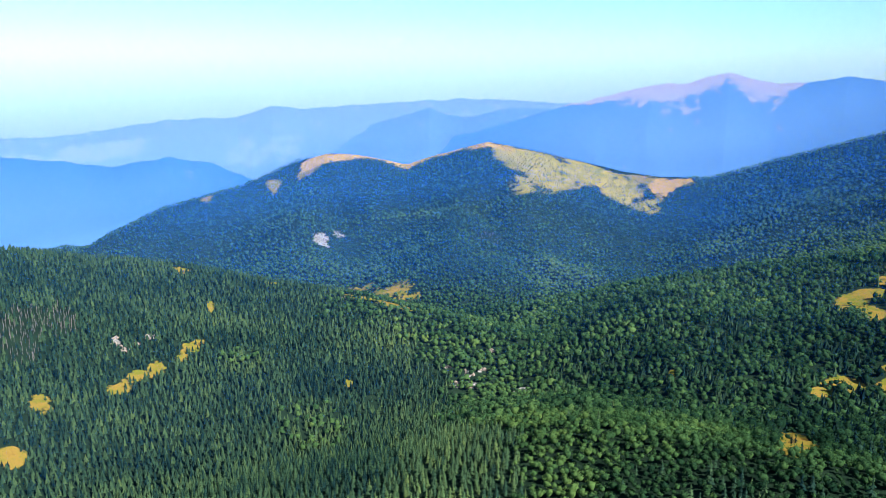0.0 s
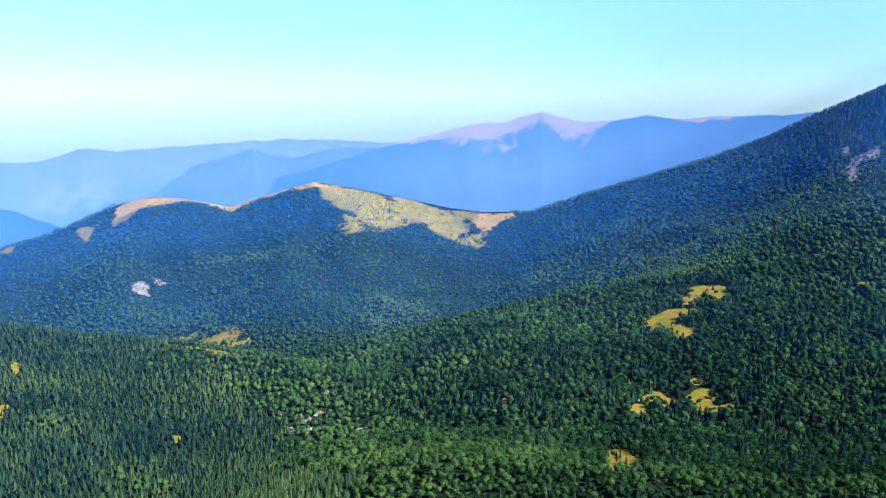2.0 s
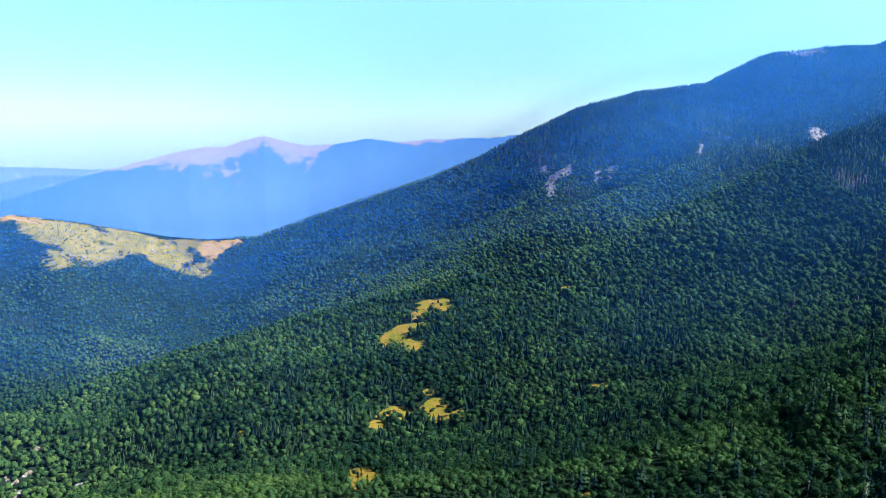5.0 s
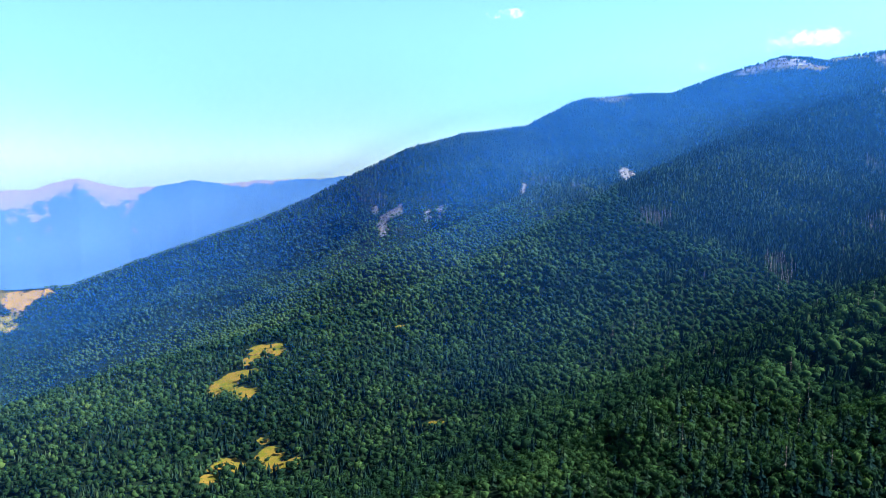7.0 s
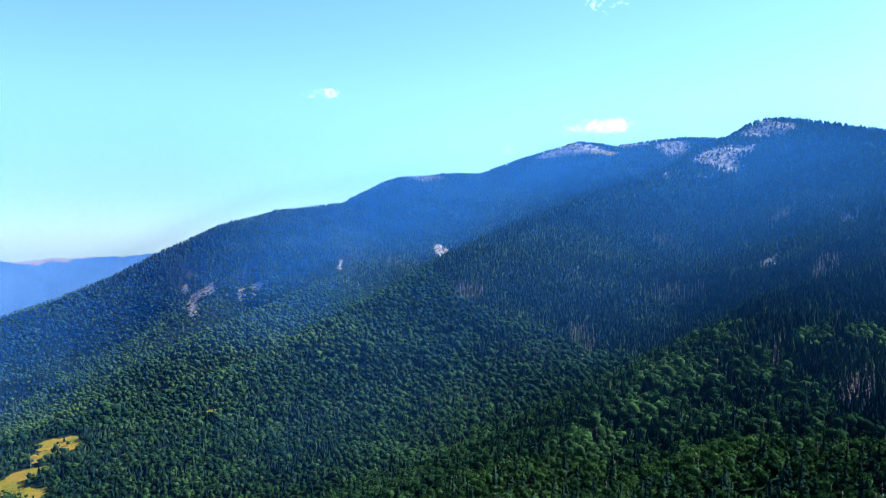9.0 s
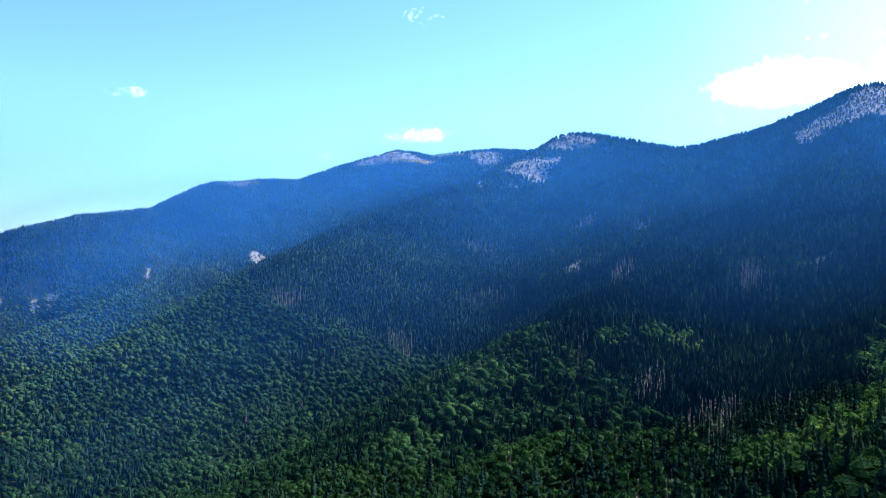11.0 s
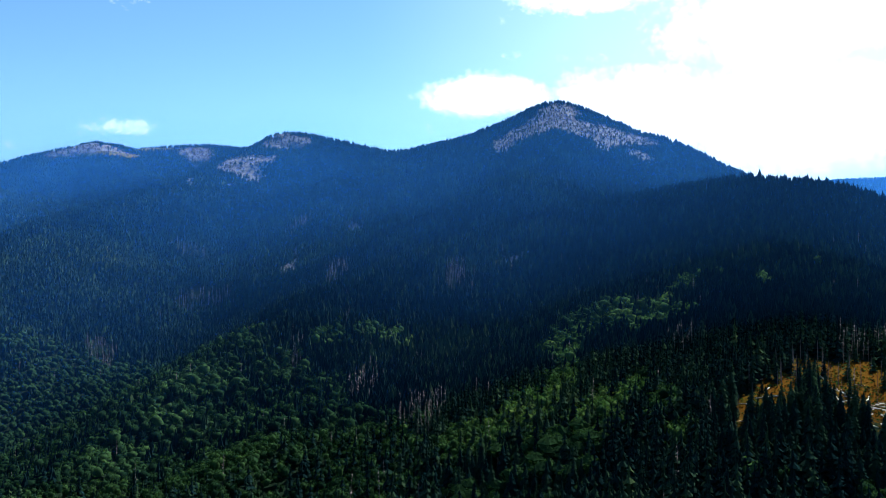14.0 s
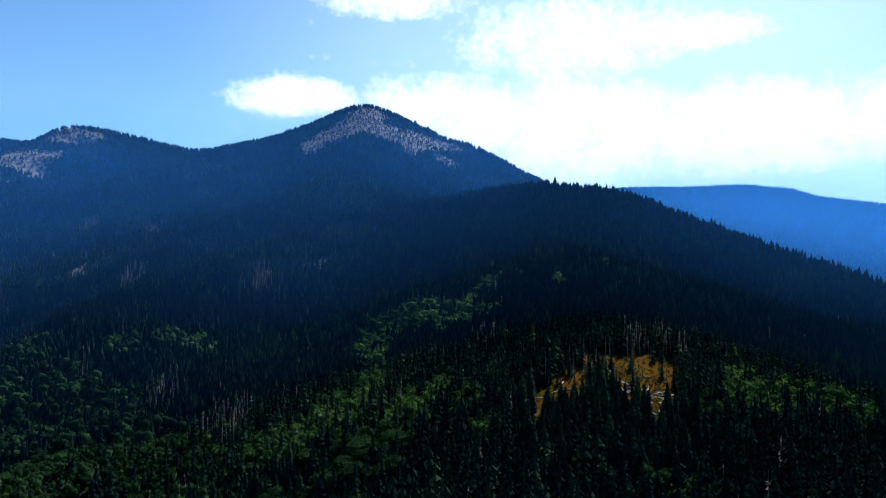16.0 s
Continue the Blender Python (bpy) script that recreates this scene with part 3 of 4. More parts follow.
for key, (dist, wood, bare, line) in FAR_RANGES.items():
    a = np.arange(line[0][0], line[-1][0], 0.1)
    crest = np.interp(a, [p[0] for p in line], [p[1] for p in line])
    jag = smooth_noise(a, a * 0, 1.1, 5) * 5 + smooth_noise(a, a * 0, 0.3, 9) * 2.5
    steps = np.linspace(0, 1, 26)
    S, A = np.meshgrid(steps, np.radians(a), indexing="ij")
    R = dist - 620 * S
    Z = (dist * np.tan(np.radians(crest)))[None, :] - 300 * S - 260 * S * S
    Z = Z + jag[None, :] * np.clip(1 - S * 5, 0, 1)
    X, Y = R * np.sin(A), R * np.cos(A)
    fold = (1 - 2 * np.abs(fractal(X, Y, 300, 3, 21)))
    Z = Z + np.clip(S * 4, 0, 1) * fold * 14
    reach = np.interp(np.degrees(A), [8, 10, 12, 13.5, 15, 16.3, 17, 18, 19.5, 20.5, 21.5, 22.5, 23.3, 24, 28, 29.5, 31, 33, 45], [0, .05, .15, .24, .3, .38, .3, .2, .2, .26, .3, .22, .1, 0, 0, .1, .08, 0, 0])
    bald = np.clip(1.1 - S / np.maximum(reach, .01) * .6, 0, 1) * (reach > .01) if key == "bald" else np.where(S < .4, 0.36, 0.25) + (0.0 if key == "pale" else -.06)
    if key == "pale":                                       # fields on the valley floor
        deg = np.degrees(A)
        bald = bald + .42 * np.exp(-((S - .3) / .1) ** 2) * np.clip((-19 - deg) / 2, 0, 1) + .42 * np.exp(-((S - .5) / .12) ** 2) * np.clip((deg + 16) / 2, 0, 1) * np.clip((-8 - deg) / 2, 0, 1)
    if key == "bald":                                       # clearings down the slopes
        bald = np.maximum(bald, np.clip(fractal(X, Y, 110, 3, 33) * 1.5 - .42, 0, .36) * (S > .25))
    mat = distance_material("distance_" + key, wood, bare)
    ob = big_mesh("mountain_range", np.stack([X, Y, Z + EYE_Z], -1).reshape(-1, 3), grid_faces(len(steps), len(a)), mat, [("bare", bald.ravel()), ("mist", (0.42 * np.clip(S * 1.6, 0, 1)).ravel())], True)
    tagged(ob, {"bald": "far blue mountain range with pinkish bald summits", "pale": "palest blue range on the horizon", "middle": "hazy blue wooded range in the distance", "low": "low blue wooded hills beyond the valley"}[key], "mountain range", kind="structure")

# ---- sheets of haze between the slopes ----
# Air light is built as tinted sheets, denser on some bearings.
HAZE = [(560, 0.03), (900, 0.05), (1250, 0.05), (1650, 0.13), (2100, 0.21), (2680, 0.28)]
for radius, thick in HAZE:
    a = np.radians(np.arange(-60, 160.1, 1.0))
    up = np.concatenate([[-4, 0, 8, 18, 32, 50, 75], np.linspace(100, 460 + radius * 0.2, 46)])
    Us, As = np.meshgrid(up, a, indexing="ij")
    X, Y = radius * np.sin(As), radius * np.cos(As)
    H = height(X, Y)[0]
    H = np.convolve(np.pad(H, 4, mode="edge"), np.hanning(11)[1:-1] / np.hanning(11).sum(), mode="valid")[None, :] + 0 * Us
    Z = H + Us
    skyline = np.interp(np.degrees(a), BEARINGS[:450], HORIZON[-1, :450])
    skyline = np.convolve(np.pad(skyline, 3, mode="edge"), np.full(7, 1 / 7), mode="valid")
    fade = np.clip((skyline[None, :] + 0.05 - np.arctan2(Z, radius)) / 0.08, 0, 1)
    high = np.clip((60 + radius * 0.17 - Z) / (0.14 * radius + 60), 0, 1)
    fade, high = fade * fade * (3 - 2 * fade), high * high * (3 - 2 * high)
    bearing_weight = np.interp(np.degrees(As), [0, 20, 50, 75, 100, 140], [0.7, 1.1, 0.75, 0.8, 1.1, 1.4]) if radius < 1000 else np.interp(np.degrees(As), [15, 28, 48, 62, 85, 100, 140], [0.95, 1.3, 1.4 if radius > 1500 else 0.7, 0.82 if radius > 1500 else 0.65, 0.8, 1.05, 1.0])
    fade = bearing_weight * (0.42 * fade + 0.58 * high)
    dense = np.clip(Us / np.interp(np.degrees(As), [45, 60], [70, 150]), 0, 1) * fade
    faces = grid_faces(len(up), len(a))
    faces = faces[dense.ravel()[faces].max(1) > 1e-3]
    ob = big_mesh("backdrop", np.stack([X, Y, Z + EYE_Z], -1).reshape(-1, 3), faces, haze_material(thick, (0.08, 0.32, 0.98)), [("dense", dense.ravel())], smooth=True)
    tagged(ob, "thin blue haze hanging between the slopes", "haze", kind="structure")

# ---- clouds low over the peaks: azimuth, elevation, half width and half height in degrees ----
CLOUDS = [[(-3.0, 1.2, 0.7, 0.25)], [(67.6, 7.9, 2.6, 0.8)], [(68.3, 16.0, 1.8, 0.7)], [(61.0, 6.4, 0.9, 0.3)], [(99.5, 17.2, 6.3, 1.9)], [(112.5, 14.4, 10.0, 3.7), (121.0, 14.4, 6.0, 1.6)],
          [(92.5, 10.5, 5.8, 1.8), (103.0, 8.6, 9.0, 4.2), (113.0, 7.8, 9.0, 5.0), (124.0, 7.6, 11.0, 4.4), (136.0, 8.0, 10.0, 4.0)],
          [(97.7, 13.1, 1.0, 0.45)], [(94.2, 13.4, 0.9, 0.45)], [(100.4, 13.0, 1.0, 0.5)], [(48.0, 10.2, 1.6, 0.6)],
          [(118.0, 13.0, 36.0, 15.0)]]                        # a thin veil added for sky glare on the sun's side
for lobes in CLOUDS:
    veil = lobes[0][2] > 30
    az0, az1 = min(q[0] - q[2] for q in lobes) - .4, max(q[0] + q[2] for q in lobes) + .4
    el0, el1 = min(q[1] - q[3] for q in lobes) - .2, max(q[1] + q[3] for q in lobes) + .2
    cols = max(24, int((az1 - az0) * 3))
    az, el = np.meshgrid(np.linspace(az0, az1, cols), np.linspace(el0, el1, 26), indexing="ij")
    body = np.zeros(az.shape)
    for ca, ce, w, h in lobes:
        u, v = (az - ca) / w, (el - ce) / h
        v = np.where(v < 0, v * 1.25, v)                    # flatter undersides
        body = np.maximum(body, np.clip(1 - u * u, 0, 1) ** 2 * np.clip(1 - (v / 1.25) ** 2, 0, 1) if veil else np.clip(1.25 - 1.2 * (u * u + v * v), 0, 1))
    edge = np.clip(np.minimum(np.minimum(az - az0, az1 - az) / .4, np.minimum(el - el0, el1 - el) / .2), 0, 1)
    a, e = np.radians(az), np.radians(el)
    dist = 4955 if veil else 4880 - 70 * body
    swell = 1.7 if len(lobes) > 2 else 1.2 if lobes[0][2] > 5 else 0.7 if lobes[0][2] > 2 else 0.31
    ob = big_mesh("backdrop", np.stack([dist * np.sin(a) * np.cos(e), dist * np.cos(a) * np.cos(e), dist * np.sin(e) + EYE_Z], -1).reshape(-1, 3), grid_faces(cols, 26), MAT_VEIL if veil else MAT_CLOUD,
                  [("body", (body if veil else body * edge * swell - 2 * (1 - edge)).ravel())], True)
    tagged(ob, "added white veil of sky glare on the bright side" if veil else "white fair-weather cloud over the summits", "cloud", "clouds", kind="structure")

# ---- woods ----
rng = np.random.default_rng(7)


def spruce_shape(whorls, boughs, seed, kite=True):
    """Needle crown of unit height: whorls of drooping boughs round a thin dark leader, with gaps between them."""
    g = np.random.default_rng(seed)
    verts, tris = [], []
    for i in range(5):
        a = 6.2832 * i / 5
        verts.append((.075 * math.cos(a), .075 * math.sin(a), .03))
        tris.append((i, (i + 1) % 5, 5))
    verts.append((g.normal(0, .004), g.normal(0, .004), 1.0))
    for k in range(whorls):
        f = k / whorls
        ph = g.uniform(0, 6.28)
        for i in range(boughs if f < .7 else max(3, boughs - 2)):
            a = ph + 6.2832 * i / boughs + g.uniform(-.3, .3)
            z = .07 + .86 * f + g.uniform(-.5, .5) / whorls * .7
            ln = (.21 * (1 - f) ** .8 + .018) * g.uniform(.75, 1.25)
            w = ln * g.uniform(.34, .5) + .01
            c, s_ = math.cos(a), math.sin(a)
            n = len(verts)
            drop = ln * g.uniform(.35, .6)
            root = (0, 0, min(z + .07, .99))
            if kite:
                m = ln * .6
                verts += [root, (m * c - w * s_, m * s_ + w * c, z - drop * .5), (ln * c, ln * s_, z - drop * .7), (m * c + w * s_, m * s_ - w * c, z - drop * .5)]
                tris += [(n, n + 1, n + 2), (n, n + 2, n + 3)]
            else:
                verts += [root, (ln * c - w * s_, ln * s_ + w * c, z - drop * .7), (ln * c + w * s_, ln * s_ - w * c, z - drop * .7)]
                tris.append((n, n + 1, n + 2))
    return np.array(verts), np.array(tris)


def spire_shape(tiers, points, seed):
    """A spruce seen from further off: tiers of drooping star-shaped skirts."""
    g = np.random.default_rng(seed)
    verts, tris = [], []
    for k in range(tiers):
        f = k / tiers
        z0 = 0.05 + 0.86 * f
        top = min(1.0, z0 + 1.5 / tiers + 0.06)
        rad = 0.215 * (1 - f) ** 0.85 + 0.014
        base = len(verts)
        verts.append((g.normal(0, .006), g.normal(0, .006), top))
        ph = g.uniform(0, 6.28)
        for i in range(points):
            a = ph + 6.2832 * (i + g.uniform(-.3, .3)) / points
            rr = rad * (g.uniform(.9, 1.25) if i % 2 == 0 else g.uniform(.45, .7))
            verts.append((rr * math.cos(a), rr * math.sin(a), z0 - (0.035 if i % 2 == 0 else -0.03) + g.uniform(-.02, .02)))
        tris += [(base, base + 1 + i, base + 1 + (i + 1) % points) for i in range(points)]
    return np.array(verts), np.array(tris)


def leafy_shape(clumps, size, seed, lobes=5, fine=1):
    """Broad crown of unit height: a lumpy mass of boughs with leaf clumps standing proud of it."""
    g = np.random.default_rng(seed)
    centres = [np.array((0, 0, .62, .27))]
    for i in range(lobes):
        a = 6.2832 * i / lobes + g.uniform(-.5, .5)
        q = g.uniform(.13, .24)
        centres.append(np.array((q * math.cos(a), q * math.sin(a), g.uniform(.42, .72), g.uniform(.14, .24))))
    bm = bmesh.new()
    bmesh.ops.create_icosphere(bm, subdivisions=fine, radius=1)
    dirs = np.array([v.co for v in bm.verts])
    faces = [[v.index for v in f.verts] for f in bm.faces if f.calc_center_median().z > -.45]
    bm.free()
    verts = []
    for d in dirs:                                         # hull of the boughs, seen from the middle of the crown
        reach = .12
        for c in centres:
            o = c[:3] - np.array((0, 0, .5))
            along = float(o @ d)
            gap = float(o @ o) - along * along
            if gap < c[3] ** 2:
                reach = max(reach, along + math.sqrt(c[3] ** 2 - gap))
        verts.append(tuple(d * reach * g.uniform(.62, 1.04) + np.array((0, 0, .5))))
    tris = [tuple(f) for f in faces]
    for i in range(clumps):
        c = centres[i % len(centres)]
        d = g.normal(size=3)
        d[2] = abs(d[2]) * 1.1 + .1
        d /= np.linalg.norm(d)
        p = c[:3] + d * c[3] * g.uniform(.95, 1.08)
        nrm = d + g.normal(0, .28, 3)
        nrm /= np.linalg.norm(nrm)
        t = np.cross(nrm, g.normal(size=3))
        t /= np.linalg.norm(t)
        b = np.cross(nrm, t)
        s = size * g.uniform(.65, 1.25)
        k = len(verts)
        dip = nrm * s * .3
        verts += [tuple(p + t * s - dip), tuple(p + b * s * .8 + dip), tuple(p - t * s * .9 - dip), tuple(p - b * s * .8 + dip)]
        tris += [(k, k + 1, k + 3), (k + 1, k + 2, k + 3)]
    return np.array(verts), np.array(tris)


def snag_shape(seed, stubs):
    """A bare dead stem of unit height with broken side branches."""
    g = np.random.default_rng(seed)
    verts, tris = [], []

    def spike(p, q, r0, r1, n=3):
        p, q = np.array(p), np.array(q)
        ax = (q - p) / np.linalg.norm(q - p)
        u = np.cross(ax, (0.3, 0.9, 0.2))
        u /= np.linalg.norm(u)
        v = np.cross(ax, u)
        k = len(verts)
        for c, r in ((p, r0), (q, r1)):
            for i in range(n):
                a = 6.2832 * i / n
                verts.append(tuple(c + r * (u * math.cos(a) + v * math.sin(a))))
        for i in range(n):
            j = (i + 1) % n
            tris.extend([(k + i, k + j, k + n + j), (k + i, k + n + j, k + n + i)])

    lean = g.normal(0, .03, 2)
    spike((0, 0, -.02), (lean[0], lean[1], 1), .010, .003)
    for i in range(stubs):
        z = g.uniform(.22, .95)
        a = g.uniform(0, 6.28)
        ln = g.uniform(.06, .16) * (1.15 - z)
        c, s_ = math.cos(a), math.sin(a)
        k, px, py, w = len(verts), lean[0] * z, lean[1] * z, .018
        verts.extend([(px - w * s_, py + w * c, z), (px + w * s_, py - w * c, z + .012), (px + ln * c, py + ln * s_, z - ln * .35)])
        tris.append((k, k + 1, k + 2))
    return np.array(verts), np.array(tris)


def boulder_shape(seed):
    """A worn, faceted boulder."""
    g = np.random.default_rng(seed)
    bm = bmesh.new()
    bmesh.ops.create_icosphere(bm, subdivisions=1, radius=1)
    s = g.uniform(.7, 1.3, 3)
    v = np.array([[c * k * (1 + 0.22 * noise.noise(w.co * 1.7 + Vector((seed, 0, 0)))) * g.uniform(.9, 1.1) for c, k in zip(w.co, s)] for w in bm.verts])
    t = np.array([[w.index for w in f.verts] for f in bm.faces])
    bm.free()
    v[:, 2] *= .7
    return v, t


def plant(name, shapes, x, y, z, tall, wide, tone, material, smooth=False):
    """Grows many plants as one mesh; each takes one of the shapes at random, turned and sized."""
    if len(x) == 0:
        return None
    pick = rng.integers(0, len(shapes), len(x))
    vs, ts, tn, base = [], [], [], 0
    for k, (v, t) in enumerate(shapes):
        m = np.where(pick == k)[0]
        if not len(m):
            continue
        a = rng.uniform(0, 6.2832, len(m))
        c, s = np.cos(a)[:, None], np.sin(a)[:, None]
        w = (wide * tall)[m][:, None]
        px = (v[None, :, 0] * c - v[None, :, 1] * s) * w + x[m][:, None]
        py = (v[None, :, 0] * s + v[None, :, 1] * c) * w + y[m][:, None]
        pz = v[None, :, 2] * tall[m][:, None] + z[m][:, None]
        vs.append(np.stack([px, py, pz], -1).reshape(-1, 3))
        ts.append((t[None] + (np.arange(len(m)) * len(v))[:, None, None] + base).reshape(-1, 3))
        tn.append(np.repeat(tone[m], len(v)))
        base += len(m) * len(v)
    return big_mesh(name, np.concatenate(vs), np.concatenate(ts), material, [("tone", np.concatenate(tn))], smooth)


def conifer_share(x, y, z):
    """How far the wood is spruce (1) or broadleaf (0)."""
    r, az = np.hypot(x, y), np.degrees(np.arctan2(x, y))
    wob = fractal(x, y, 160, 3, 51)
    face = np.interp(az, [10, 20, 30, 40, 50, 55, 59, 65, 70, 80, 140], [-140, -150, -150, -120, -85, -70, -75, -140, -168, -230, -300])
    hill = np.interp(az, [50, 66, 70, 75, 79, 83, 90, 140], [-90, -95, -90, -80, -92, -118, -134, -150])
    line = np.where(r > 1000, face, hill)
    upper = np.clip((z - line + wob * 55) / 36 + .5, 0, 1)
    wood_edge = np.interp(az, [50, 53, 55.5, 57.2, 59.2, 62, 64.4, 66.3, 69, 72, 76], [-3, -2.6, -2.2, -3.6, -5, -5.7, -6.8, -7.7, -8.2, -8.7, -9])
    great_face = (r > 1000) & (r < 1950) & (az > 50)
    upper = np.where(great_face, np.clip((np.degrees(np.arctan2(z, r)) - wood_edge + wob * .8) / .5 + .5, 0, 1), upper)
    clumps = np.clip(fractal(x, y, 48, 2, 57) * 2.4 - .7, 0, .92) * np.interp(az, [8, 16, 46, 54], [0, 1, 1, .35])
    spur = np.clip((np.interp(r, [450, 600, 800, 1000], [5.5, 3, -1.5, -5]) - az + wob * 7) / 4 + .5, 0, 1) * (r < 1300)
    mid = np.clip(wob * 1.2 - .35, 0, .5) * (az < 20) * (r >= 1300)
    c = np.maximum(np.where(az < 14, np.maximum(spur, mid), upper), np.clip(wob * 1.5 - .6, np.where((az > 14) & (az < 48) & (r < 1300), .1, np.where((az > 60) & (r < 1000), .2, .06)), .8))
    c = np.maximum(c, clumps * (r < 1500))
    return np.clip(c - cover(x, y, BROADLEAF_NEAR, 1.3) * .9 - cover(x, y, LIGHT_GREEN) * .5, 0, 1)


SPRUCE = {0: [spruce_shape(5, 5, s) for s in range(6)], 1: [spire_shape(4, 8, 10 + s) for s in range(6)], 4: [spire_shape(3, 6, 15 + s) for s in range(5)],
          2: [spire_shape(3, 5, 20 + s) for s in range(4)], 3: [spire_shape(2, 4, 30 + s) for s in range(4)]}
LEAFY = {0: [leafy_shape(34, .055, 40 + s, 7, 1) for s in range(6)], 1: [leafy_shape(16, .06, 50 + s, 6, 1) for s in range(5)], 4: [leafy_shape(9, .095, 55 + s, 5, 0) for s in range(5)], 2: [leafy_shape(3, .12, 60 + s, 4, 0) for s in range(4)], 3: [leafy_shape(1, .15, 70 + s, 3, 0) for s in range(4)]}
SNAGS = [snag_shape(80 + s, 20) for s in range(5)]

# Rings of woodland: inner and outer distance, spacing, level of detail.
RINGS = [(8, 580, 4.7, 0), (580, 820, 5.0, 1), (820, 1150, 5.6, 4), (1150, 1900, 6.9, 2), (1900, 3750, 10.0, 3)]
for r0, r1, gap, lod in RINGS:
    n = int(2 * r1 / gap)
    ix, iy = np.meshgrid(np.arange(n), np.arange(n), indexing="ij")
    x = (ix + .5 * (iy % 2)) * gap - r1 + rng.uniform(-.42, .42, ix.shape) * gap
    y = iy * gap - r1 + rng.uniform(-.42, .42, ix.shape) * gap
    x, y = x.ravel(), y.ravel()
    r, az = np.hypot(x, y), np.degrees(np.arctan2(x, y))
    m = (r >= r0) & (r < r1) & (az > -36) & (az < 137)
    x, y, r, az = x[m], y[m], r[m], az[m]
    z = height(x, y)
    seen = in_sight(x, y, z, 14.0)
    close = np.interp(az, [-40, 20, 60, 90, 140], [430, 400, 380, 290, 270])
    keep = rng.random(len(x)) < np.where(seen, np.where(r > close, 1, .12), .025)
    bare = np.maximum(cover(x, y, MEADOWS, .95), cover(x, y, SCREES, .95))
    keep &= (fractal(x, y, 34, 3, 81) > -.72) | (rng.random(len(x)) < .25)      # gaps in the canopy
    keep &= (bare + fractal(x, y, 14, 2, 61) * .5 < .45) | (rng.random(len(x)) < .15 + .62 * cover(x, y, SCREES_PEAKS[:12], 1.3) + .2 * cover(x, y, SCREES_PEAKS[12:]) + .46 * cover(x, y, MEADOWS_MOUNTAIN[:6]))
    keep &= ~((az > -9.5) & (az < 17) & (r > np.interp(az, [-10, -5, 0, 3, 9, 17], [2425, 2450, 2465, 2425, 2480, 2480])) & (r < 2900) & (rng.random(len(x)) > .05))      # open grass over the crest
    keep &= ~(((az > 108) & (az < 122) & (r > 345) & (r < 435)) | ((az > 89) & (az < 100) & (r > 350) & (r < 430)))   # single trees stand there
    x, y, z, r, az, bare = (q[keep] for q in (x, y, z, r, az, bare))
    con = conifer_share(x, y, z)
    is_con = rng.random(len(x)) < con
    dead = (rng.random(len(x)) < cover(x, y, DEAD_STANDS, 1.25) * np.where(r < 900, np.where(az < 0, .75, .45), .85)) | (rng.random(len(x)) < .006 * (az > 55))
    grove = fractal(x, y, 60, 3, 71)
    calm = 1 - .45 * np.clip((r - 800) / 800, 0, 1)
    # far trees lifted by distance and bearing, twice: sunlight put into leaf colour
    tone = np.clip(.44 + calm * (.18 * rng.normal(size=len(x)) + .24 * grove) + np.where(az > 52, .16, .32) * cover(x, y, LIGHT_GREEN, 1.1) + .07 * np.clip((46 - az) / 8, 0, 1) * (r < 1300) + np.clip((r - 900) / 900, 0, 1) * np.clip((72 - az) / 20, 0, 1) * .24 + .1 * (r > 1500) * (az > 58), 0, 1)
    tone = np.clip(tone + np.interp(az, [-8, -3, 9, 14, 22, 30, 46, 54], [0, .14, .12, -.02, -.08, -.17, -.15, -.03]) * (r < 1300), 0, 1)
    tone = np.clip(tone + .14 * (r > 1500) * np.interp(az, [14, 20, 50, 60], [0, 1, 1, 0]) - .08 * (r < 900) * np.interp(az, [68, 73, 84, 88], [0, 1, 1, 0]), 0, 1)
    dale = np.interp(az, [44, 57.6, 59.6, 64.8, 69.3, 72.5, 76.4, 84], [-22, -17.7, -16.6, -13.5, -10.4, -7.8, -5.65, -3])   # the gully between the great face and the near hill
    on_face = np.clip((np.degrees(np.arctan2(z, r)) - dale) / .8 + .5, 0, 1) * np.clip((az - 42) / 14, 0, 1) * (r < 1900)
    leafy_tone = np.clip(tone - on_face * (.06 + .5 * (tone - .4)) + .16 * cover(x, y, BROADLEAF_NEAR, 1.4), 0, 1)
    spruce_tone = np.clip(tone - .13 * np.clip((az - 14) / 40, 0, 1), 0, 1)            # darker on the backlit bearings: shade put into the needle colour
    young = np.where(bare > .3, .7, 1.0) * (1 - .35 * cover(x, y, SCREES_PEAKS[:12], 1.1)) * np.interp(r, [1500, 2400], [1, .88])
    spruce_tall = np.interp(az, [-40, 10, 40, 90, 140], [7.6, 8.2, 12.5, 16, 17]) * rng.normal(1, .16, len(x)).clip(.55, 1.5) * young
    leafy_tall = np.interp(az, [0, 40, 70, 140], [8.5, 9.5, 13, 14.5]) * rng.normal(1, .22, len(x)).clip(.5, 1.6) * young * (.8, 1.12, 1.3, 1.2, 1.12)[lod]
    s = is_con & ~dead
    widen = (1.05, 1.08, 1.3, 1.75, 1.15)[lod]
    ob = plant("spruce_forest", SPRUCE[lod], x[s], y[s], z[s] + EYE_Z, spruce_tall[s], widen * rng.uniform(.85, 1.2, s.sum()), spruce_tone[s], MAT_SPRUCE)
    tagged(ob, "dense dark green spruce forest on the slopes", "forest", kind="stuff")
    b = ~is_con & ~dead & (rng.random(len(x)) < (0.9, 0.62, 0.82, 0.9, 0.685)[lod])
